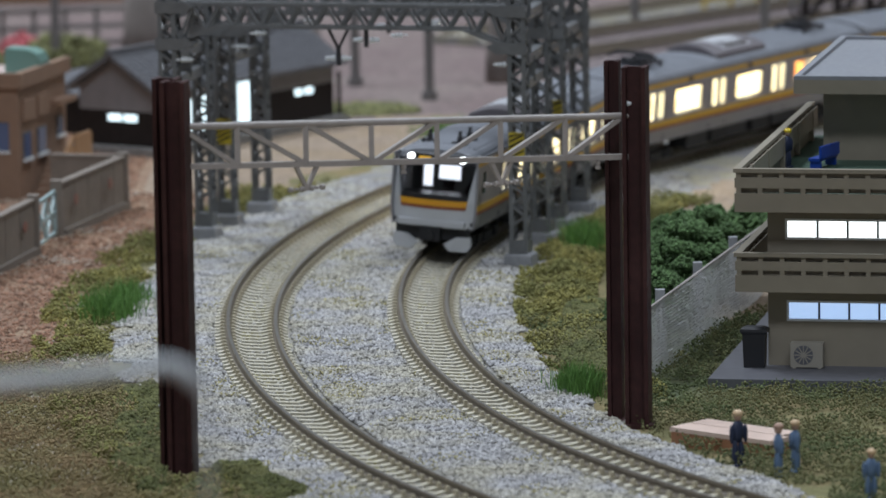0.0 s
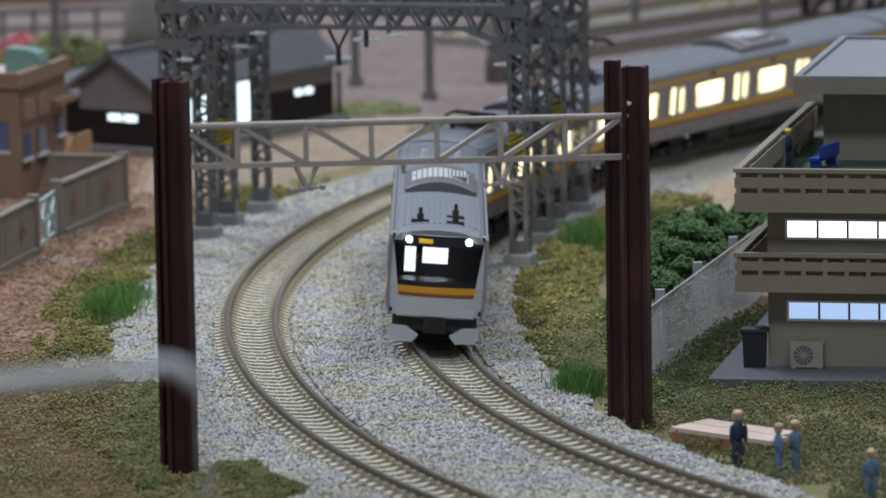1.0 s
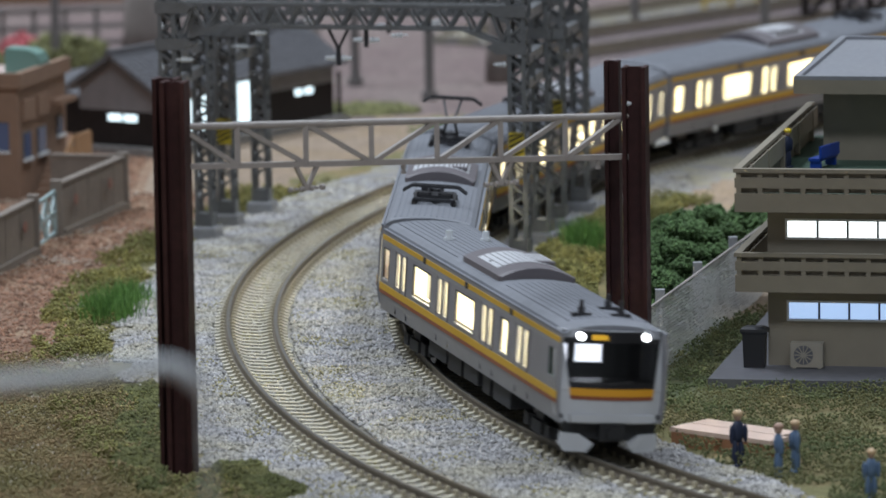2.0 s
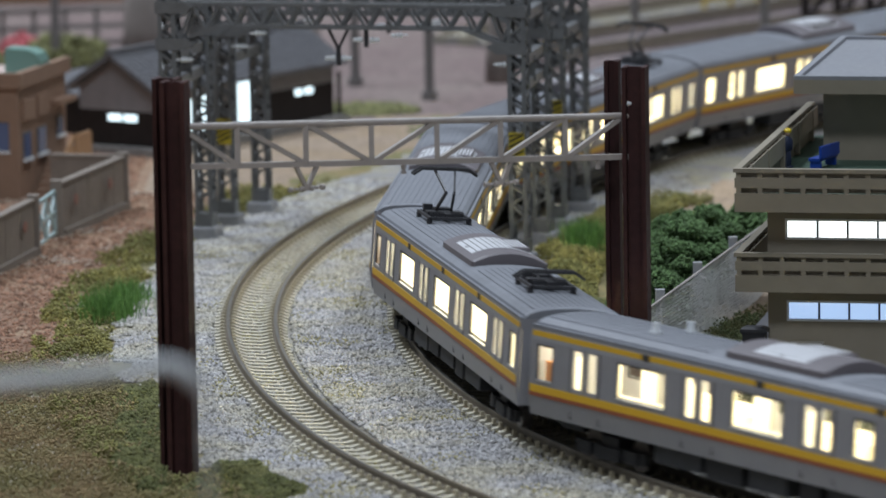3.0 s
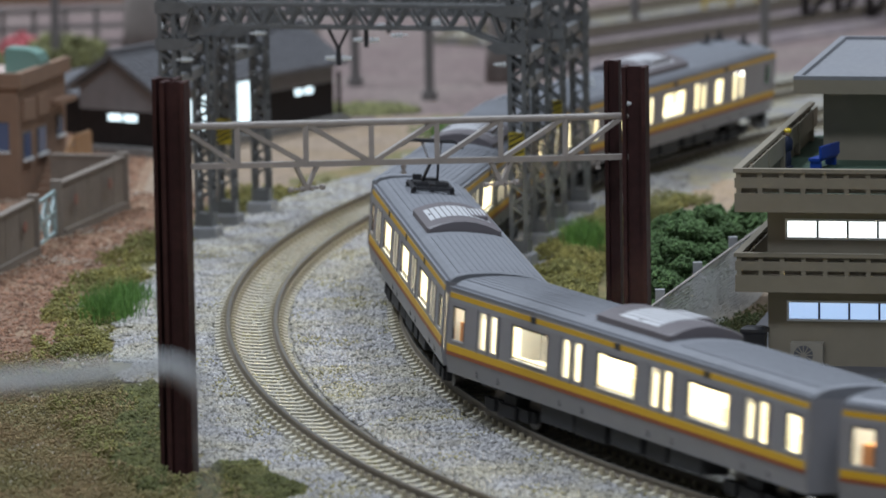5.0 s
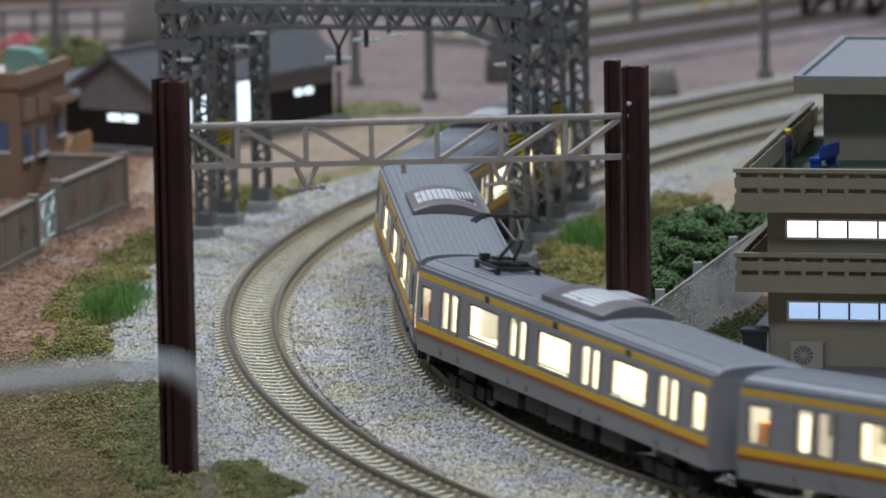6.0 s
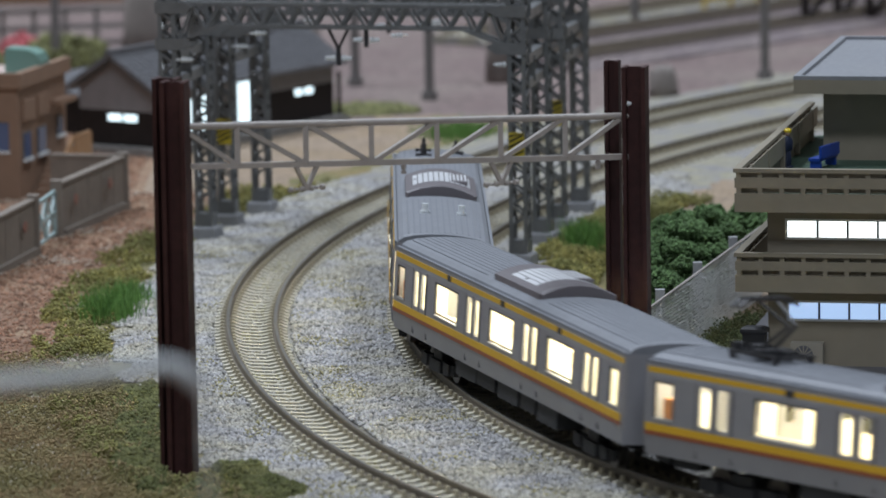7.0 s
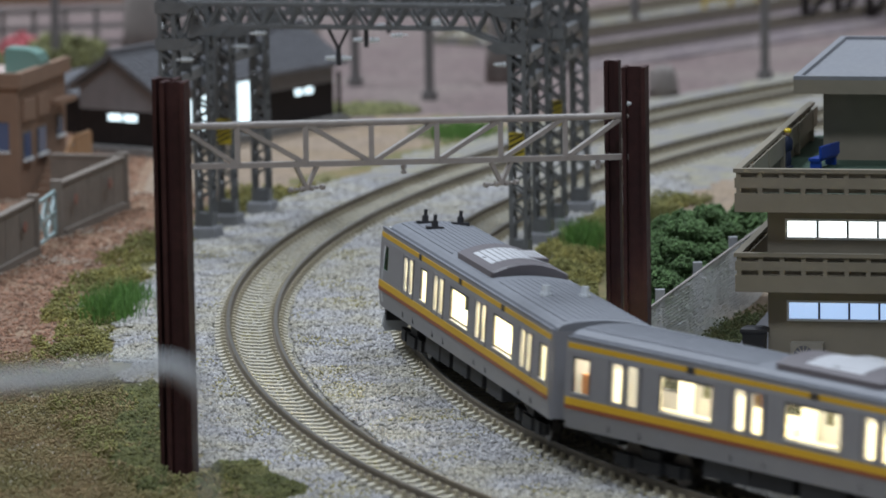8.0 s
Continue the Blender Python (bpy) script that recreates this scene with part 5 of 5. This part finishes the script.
def build_car(cab, pantos, seed, label, priority=True):
    rng = random.Random(seed)
    car = thing("train_car", 0, 0, 0, label, "train car", "cars of the train")
    doors, wide, narrow = side_layout(cab)
    xf = HALF - (1.2 if cab else 0.0)
    WZ = (12.3, 18.7)
    for sg in (-1, 1):
        holes = [(a, b, *WZ) for a, b in wide + narrow]
        for d in doors:
            holes += [(d - 3.5, d - 0.95, 12.4, 18.9), (d + 0.95, d + 3.5, 12.4, 18.9)]
        if cab:
            holes += [(59.6, 63.8, 13.8, 18.6)]
        bm = bmesh.new()
        lean = holed_side(bm, -HALF, xf, 6.3, 21.7, holes, sg * WID, 0.45)
        side = part("side_wall", bm, "body", car)
        for a, b in wide + narrow:
            fr = bmesh.new()
            y0, y1 = sg * (WID + 0.04), sg * (WID - 0.30)
            ya, yb = min(y0, y1), max(y0, y1)
            for bx in ((a, b, ya, yb, WZ[1] - 0.3, WZ[1]), (a, b, ya, yb, WZ[0], WZ[0] + 0.3), (a, a + 0.3, ya, yb, WZ[0] + 0.3, WZ[1] - 0.3), (b - 0.3, b, ya, yb, WZ[0] + 0.3, WZ[1] - 0.3)):
                bm_box(fr, *bx)
            win = part("window", fr, "under_grey", side)
            # pale lower lip, the frame's highlight put into its colour
            yl, ym = sg * (WID + 0.14), sg * (WID - 0.1)
            part("lip", boxes((a + 0.2, b - 0.2, min(yl, ym), max(yl, ym), WZ[0] + 0.02, WZ[0] + 0.34)), "window_lip_shine", win)
            g = bmesh.new()
            yy = sg * (WID - 0.2)
            bm_box(g, a + 0.28, b - 0.28, yy - 0.05, yy + 0.05, WZ[0] + 0.28, WZ[1] - 0.28)
            part("pane", g, "pane", side).visible_shadow = False
        for d in doors:
            bm = bmesh.new()
            yo, yi = sg * (WID + 0.08), sg * (WID - 0.1)
            ya, yb = min(yo, yi), max(yo, yi)
            for q in (d - 4.35, d + 0.06):
                r = q + 4.3
                ha, hb = (d - 3.5, d - 0.95) if q < d - 1 else (d + 0.95, d + 3.5)
                for bx in ((q, ha, ya, yb, 9.7, 19.3), (hb, r, ya, yb, 9.7, 19.3), (ha, hb, ya, yb, 9.7, 12.4), (ha, hb, ya, yb, 18.9, 19.3)):
                    bm_box(bm, *bx)
            door = part("door", bm, "body", side)
            ys, yt = sg * (WID + 0.11), sg * (WID - 0.05)
            part("seal", boxes(*[(q - 0.09, q + 0.09, min(ys, yt), max(ys, yt), 9.7, 19.3) for q in (d - 4.4, d + 0.03, d + 4.4)]), "under_grey", door)
            yq, yr = lean(7.9) + sg * 0.06, lean(7.9) - sg * 0.4
            part("step_seam", boxes(*[(q - 0.08, q + 0.08, min(yq, yr), max(yq, yr), 7.0, 9.0) for q in (d - 4.4, d + 4.4)]), "under_grey", door)
            for q in (d - 2.22, d + 2.22):
                g = bmesh.new()
                bm_box(g, q - 1.3, q + 1.3, sg * (WID - 0.28) - 0.05, sg * (WID - 0.28) + 0.05, 12.3, 19.0)
                part("pane", g, "pane", side).visible_shadow = False
        bm = bmesh.new()
        for xa, xb in ((-HALF + 0.3, xf - 0.3),):
            y0, y1 = sg * (WID + 0.10), sg * (WID - 0.35)
            bm_box(bm, xa, xb, min(lean(20.6) + sg * 0.07, lean(20.6) - sg * 0.2), max(lean(20.6) + sg * 0.07, lean(20.6) - sg * 0.2), 20.0, 20.95)
        part("yellow_band", bm, "stripe_yellow", side)
        yo, yi = sg * (WID + 0.13), sg * (WID - 0.2)
        bm = boxes((-HALF + 0.3, xf - 0.3, min(yo, yi), max(yo, yi), 10.35, 11.6))
        part("orange_band", bm, "stripe_yellow", side)
        bm = boxes((-HALF + 0.3, xf - 0.3, min(yo, yi), max(yo, yi), 9.65, 10.35))
        part("red_band", bm, "stripe_red", side)
        for a in (-32.8, 0.0, 32.8):
            part("side_sign", boxes((a - 1.0, a + 1.0, min(lean(20.6) + sg * 0.16, lean(20.6)), max(lean(20.6) + sg * 0.16, lean(20.6)), 19.9, 21.0)), "under_grey", side)
        gut = bmesh.new()
        bm_box(gut, -HALF, xf, min(sg * 9.05, sg * 9.55), max(sg * 9.05, sg * 9.55), 21.55, 21.95)
        part("gutter", gut, "roof_grey", side)
    # roof
    bm = bmesh.new()
    if cab:
        xs = [(-HALF, 0.25, 0.985), (-HALF + 0.7, 0, 1), (59, 0, 1), (HALF - 4.2, 0.2, 0.985), (HALF - 2.5, 0.75, 0.96)]
    else:
        xs = [(-HALF, 0.25, 0.985), (-HALF + 0.7, 0, 1), (HALF - 0.7, 0, 1), (HALF, 0.25, 0.985)]
    bm_loft(bm, [roof_section(x, d, q) for x, d, q in xs])
    roof = part("roof", bm, "roof_grey", car, "dark grey ribbed roof", smooth=False)
    for k in range(-6, 7):
        y = k * 1.15
        zz = 23.92 - 0.0135 * y * y
        spans = ((-HALF + 1.5, -18.5), (18.5, HALF - (7 if cab else 1.5)))
        for a, b in spans:
            part("rib", boxes((a, b, y - 0.16, y + 0.16, zz - 0.3, zz + 0.05)), "roof_rib", roof)
    # air conditioner: a broad low arch; its middle grille's pale colour includes the highlight
    L = 14.0

    def arch(x, k=1.0, z0=23.3):
        return [(x, y * k, z0 + (2.75 - 0.036 * y * y) * k) for y in (-7.2, -6.4, -4.5, -2.2, 0, 2.2, 4.5, 6.4, 7.2)] + [(x, 7.2 * k, z0 - 0.6), (x, -7.2 * k, z0 - 0.6)]
    bm = bmesh.new()
    bm_loft(bm, [arch(-L, 0.93), arch(-L + 0.8), arch(L - 0.8), arch(L, 0.93)])
    ac = part("air_conditioner", bm, "ac_brown", car, "brownish grey air conditioner with a pale grille")
    bm = bmesh.new()
    for i in range(11):
        ya = -5.9 + i * 1.08
        yb = ya + 0.86
        za, zb = 26.05 - 0.036 * ya * ya + 0.06, 26.05 - 0.036 * yb * yb + 0.06
        v = [bm.verts.new(q) for q in ((-7.2, ya, za), (7.2, ya, za), (7.2, yb, zb), (-7.2, yb, zb), (-7.2, ya, za - 0.3), (7.2, ya, za - 0.3), (7.2, yb, zb - 0.3), (-7.2, yb, zb - 0.3))]
        for f in ((0, 1, 2, 3), (0, 4, 5, 1), (1, 5, 6, 2), (2, 6, 7, 3), (3, 7, 4, 0)):
            bm.faces.new([v[j] for j in f])
    part("grille", bm, "ac_grille_sheen", ac, "slatted grille, its pale tone raised by a painted highlight")
    # the turned rear car swaps sides so the painted highlight faces alike
    fs = -1 if cab and seed > 1 else 1
    fy = fs * 3.4
    cover = part("fan_cover", boxes((-6.0, 6.0, fy - 1.9, fy + 1.9, 25.2, 25.95), bev=0.15), "ac_brown", ac, "brownish fan cover")
    for k in range(5):
        yy = fy + (k - 2) * 0.75
        part("slat", boxes((-4.6, 4.6, yy - 0.2, yy + 0.2, 25.95, 26.05)), "ac_grille_sheen", cover)
    part("seam", boxes((-0.25, 0.25, min(-fs * 5.6, fs * 1.2), max(-fs * 5.6, fs * 1.2), 25.0, 25.2)), "ac_brown", ac)
    # ends
    bm = boxes((-HALF - 0.05, -HALF + 0.4, -WID + 0.55, WID - 0.55, 6.4, 21.7), (-HALF - 0.7, -HALF, -4.0, 4.0, 7.0, 18.8))
    part("end_wall", bm, "body", car)
    if not cab:
        bm = boxes((HALF - 0.4, HALF + 0.05, -WID + 0.55, WID - 0.55, 6.4, 21.7), (HALF, HALF + 0.7, -4.0, 4.0, 7.0, 18.8))
        part("end_wall", bm, "body", car)
    # floor and interior
    part("floor", boxes((-HALF + 0.4, xf - 0.5, -9.1, 9.1, 7.0, 7.8)), "under", car)
    inner = part("interior", boxes((-HALF + 0.6, 49.0 if cab else HALF - 0.6, -9.0, 9.0, 8.0, 8.3), (-HALF + 0.6, 49.0 if cab else HALF - 0.6, -9.0, 9.0, 20.4, 20.7)), "cabin", car)
    for a, b in wide:
        for sg in (-1, 1):
            part("seat", boxes((a - 1.5, b + 1.5, min(sg * 9.0, sg * 5.6), max(sg * 9.0, sg * 5.6), 8.3, 11.2), (a - 1.5, b + 1.5, min(sg * 9.0, sg * 8.0), max(sg * 9.0, sg * 8.0), 11.2, 12.9)), "seat", inner, "orange bench seat")
    part("lamp_strip", boxes((-HALF + 2, (47.5 if cab else HALF - 2), -7.5, 7.5, 20.1, 20.4)), "cabin_light", inner, "glowing ceiling light strip")
    if priority:
        part("priority_seat", boxes((-64.0, -60.6, -8.9, -5.6, 8.3, 15.9)), "seat_orange", inner, "orange priority seat")
    scr = bmesh.new()
    for d in doors:
        for q in (d - 5.2, d + 5.2):
            for sg in (-1, 1):
                bm_box(scr, q - 0.2, q + 0.2, min(sg * 9.0, sg * 5.8), max(sg * 9.0, sg * 5.8), 8.3, 17.5)
    part("partition", scr, "cabin", inner)
    # underframe
    for x0, x1, kind in ((-30, -18, "under_grey"), (-16, -6, "under"), (-4, 8, "under_grey"), (10, 17, "under"), (19, 31, "under_grey")):
        for sg in (-1, 1):
            part("equipment_box", boxes((x0 + rng.uniform(-1, 1), x1 + rng.uniform(-1, 1), min(sg * 3, sg * 8.3), max(sg * 3, sg * 8.3), 2.6 + rng.uniform(0, 0.8), 6.9), bev=0.25), kind, car)
    for x in (-46.0, 46.0):
        bogie(car, x)
    part("coupler", boxes((-HALF - 1.6, -HALF + 5, -1.3, 1.3, 3.4, 5.6)), "under", car)
    if not cab:
        part("coupler", boxes((HALF - 5, HALF + 1.6, -1.3, 1.3, 3.4, 5.6)), "under", car)
    for x, up, face in pantos:
        pantograph(car, x, up, face)
    if cab:
        bulk = part("bulkhead", boxes((51.7, 52.2, -9.1, -6.5, 7.8, 21.6), (51.7, 52.2, -6.5, -4.3, 7.8, 12.9), (51.7, 52.2, -6.5, -4.3, 17.9, 21.6), (51.7, 52.2, -4.3, -3.0, 7.8, 21.6), (51.7, 52.2, -3.0, 2.0, 7.8, 14.7), (51.7, 52.2, -3.0, 2.0, 17.9, 21.6), (51.7, 52.2, 2.0, 9.1, 7.8, 21.6)), "black", car, "dark wall behind the driver's cab")
        # added glowing panels brighten the bulkhead windows in place of cabin light
        for ya, yb, za in ((-6.9, -4.0, 12.6), (-3.3, 2.3, 14.4)):
            part("glow_panel", boxes((51.0, 51.3, ya, yb, za, 18.2)), "cab_glow", bulk, "glowing panel added behind the cab wall windows")
        part("driver_desk", boxes((58.5, 64.2, -8.6, 8.6, 7.8, 13.0), bev=0.4), "black", car)
        for sg in (-1, 1):
            part("cab_side_window", boxes((59.5, 63.9, min(sg * 9.3, sg * 9.55), max(sg * 9.3, sg * 9.55), 13.7, 18.7)), "cab_pane", car, "green tinted cab side window").visible_shadow = False
        cab_front(car)
    return car


def cab_front(car):
    def ring(z, w):
        # plan of the nose at a height: bulging forward in the middle, raked back above
        x = HALF - max(0, z - 12.0) * 0.17 - max(0, 9.0 - z) * 0.05
        return [(x - 0.042 * (y * w / 9.7) ** 2 * 0.55 - (0.5 if abs(y) > 9.2 else 0), y * w / 9.7, z) for y in (-9.7, -9.0, -6.0, -3.0, 0, 3.0, 6.0, 9.0, 9.7)]
    zs = [6.3, 7.6, 9.6, 12.0, 15.0, 18.0, 20.6, 22.2]
    ws = [9.1, 9.4, 9.7, 9.7, 9.7, 9.65, 9.5, 9.0]
    bm = bmesh.new()
    bm_loft(bm, [ring(z, w) for z, w in zip(zs, ws)], closed=False)
    bmesh.ops.delete(bm, geom=[f for f in bm.faces if 12.0 < f.calc_center_median().z < 20.6 and abs(f.calc_center_median().y) < 9.0], context="FACES")
    geom = bm.faces[:]
    ext = bmesh.ops.extrude_face_region(bm, geom=geom)
    bmesh.ops.translate(bm, vec=(-1.6, 0, 0), verts=[v for v in ext["geom"] if isinstance(v, bmesh.types.BMVert)])
    front = part("cab_front", bm, "cab_grey", car, "pale grey moulded cab front")

    def nose(y, z, out=0.3):
        return (HALF - max(0, z - 12.0) * 0.17 - 0.0231 * y * y + out, y, z)

    def sheet(z_list, out, side=0):
        b = bmesh.new()
        rows = []
        for z in z_list:
            cols = wide_at(z) if not side else [side * (abs(wide_at(z)[0]) - 0.05 + k * 0.5 * (9.15 - abs(wide_at(z)[0]))) for k in range(3)]
            rows.append([nose(y, z, out) for y in cols])
        vs = [[b.verts.new(q) for q in r] for r in rows]
        for a, c in zip(vs, vs[1:]):
            for i in range(len(a) - 1):
                b.faces.new((a[i], a[i + 1], c[i + 1], c[i]))
        e = bmesh.ops.extrude_face_region(b, geom=b.faces[:])
        bmesh.ops.translate(b, vec=(-0.25, 0, 0), verts=[v for v in e["geom"] if isinstance(v, bmesh.types.BMVert)])
        return b
    ys = [-8.9, -7.6, -5.0, -2.5, 0, 2.5, 5.0, 7.6, 8.9]
    # the screen narrows towards the bands below it
    def wide_at(z):
        return [y * (0.835 + 0.0165 * (z - 11.5)) for y in ys]
    wind = part("windscreen", sheet((13.4, 15.0, 18.0, 20.2), 0.14), "screen_glass", front, "dark tinted windscreen")
    wind.visible_shadow = False
    part("screen_mask", sheet((12.4, 13.4), 0.16), "black", front, "glossy black panel")
    part("screen_mask", sheet((20.2, 21.2, 22.1), 0.16), "black", front, "glossy black panel")
    for sg in (-1, 1):
        part("screen_edge", sheet((12.0, 15.0, 18.0, 20.6), 0.1, side=sg), "cab_grey", front)
    part("orange_band", sheet((11.1, 12.4), 0.14), "stripe_orange", front)
    part("red_band", sheet((10.45, 11.1), 0.14), "stripe_red", front)
    part("wiper", bars((nose(-1.0, 13.2), nose(3.4, 13.7), 0.22)), "panto", front)
    part("wiper", bars((nose(-6.0, 13.4), nose(-2.2, 13.1), 0.22)), "panto", front)
    part("bumper", boxes((HALF - 2.2, HALF + 0.25, -7.4, 7.4, 6.7, 7.9), bev=0.3), "cab_grey", front)

    def nose_x(y, z):
        return HALF - max(0, z - 12.0) * 0.17 - 0.0231 * y * y
    for y in (-5.8, 5.8):
        b = bmesh.new()
        x = nose_x(y, 21.2)
        bm_bar(b, (x - 0.3, y, 21.2), (x + 0.45, y, 21.2), 1.3, n=16)
        part("headlight", b, "headlight", front, "lit white headlight")
    x = nose_x(1.8, 20.2)
    b = boxes((x - 0.3, x + 0.26, -3.9, -1.2, 20.7, 21.5))
    part("destination_sign", b, "sign_amber", front, "amber destination display")
    for sg in (-1, 1):
        b = bmesh.new()
        outline = [(HALF - 0.1, sg * 3.0, 2.9), (HALF - 0.2, sg * 4.2, 1.4), (HALF - 1.2, sg * 8.0, 1.4), (HALF - 1.5, sg * 8.8, 2.6), (HALF - 1.4, sg * 8.5, 4.6), (HALF - 0.5, sg * 5.4, 4.4)]
        vs = [b.verts.new(q) for q in outline]
        b.faces.new(vs)
        e = bmesh.ops.extrude_face_region(b, geom=b.faces[:])
        bmesh.ops.translate(b, vec=(-1.1, 0, 0), verts=[v for v in e["geom"] if isinstance(v, bmesh.types.BMVert)])
        part("skirt", b, "cab_grey", car, "pale grey front skirt")
    part("buffer_beam", boxes((HALF - 3.2, HALF - 1.5, -8.2, 8.2, 3.6, 6.6)), "under", car)
    cp = bmesh.new()
    bm_box(cp, HALF - 3, HALF + 0.6, -2.2, 2.2, 3.4, 6.4)
    bm_bar(cp, (HALF + 0.5, 0, 4.8), (HALF + 1.3, 0, 4.8), 2.2, n=10)
    part("front_coupler", cp, "under", car)
    for x, y, h in ((58.6, 3.0, 2.3), (50.4, 3.0, 2.3), (58.0, -3.9, 2.3)):
        b = bmesh.new()
        bm_box(b, x - 0.7, x + 0.7, y - 1.7, y + 1.7, 23.5, 24.2)
        bm_bar(b, (x, y, 24.2), (x, y, 25.3), 1.3, n=8)
        bm_bar(b, (x, y, 24.1), (x, y, 24.2 + h), 0.75, n=8)
        part("antenna", b, "panto", car, "small black roof antenna")
    for y in (-3.6, 3.6):
        b = bmesh.new()
        bm_bar(b, (-39.0, y, 23.2), (-39.0, y, 24.2), 2.0, n=10)
        bm_bar(b, (-39.0, y, 24.2), (-39.0, y, 25.6), 1.3, n=10)
        part("roof_vent", b, "insulator", car, "white roof vent")


TRAIN = [
    build_car(True, (), 1, "silver leading train car with a lit cab and yellow bands"),
    build_car(False, ((-48, True, -1), (44, False, 1)), 2, "silver train car with two pantographs and yellow bands"),
    build_car(False, (), 3, "silver lit train car with yellow and red bands"),
    build_car(False, ((-48, True, -1),), 4, "silver train car with one pantograph, lit windows"),
    build_car(False, (), 5, "silver lit train car with a plain grey roof"),
    build_car(True, (), 6, "silver rear train car with a cab and black antennas", False),
]


def head_place(t):
    """Way of the leading car's middle along the inner track: slowing gently towards the viewer."""
    return 165.92 - 127.907 * t + 1.6763 * t * t - 0.0494 * t ** 3 - 0.0004 * t ** 4


def car_pose(s, backwards):
    ax, ay, _ = on_line("inner", s - 46.0)
    bx, by, _ = on_line("inner", s + 46.0)
    a = math.atan2(ay - by, ax - bx)
    lean = CANT
    m = pose((ax + bx) / 2 * U, (ay + by) / 2 * U, 0, 0, 0, 0) @ Matrix.Rotation(a, 4, "Z") @ Matrix.Rotation(radians(-lean), 4, "X")
    return m @ Matrix.Rotation(math.pi, 4, "Z") if backwards else m


def motions():
    for k, car in enumerate(TRAIN):
        rows = []
        for i in range(81):
            t = i * 0.1
            s = head_place(t) + k * 139.6
            rows.append((t, car_pose(s, k == 5)))
        walk(car, rows)


motions()
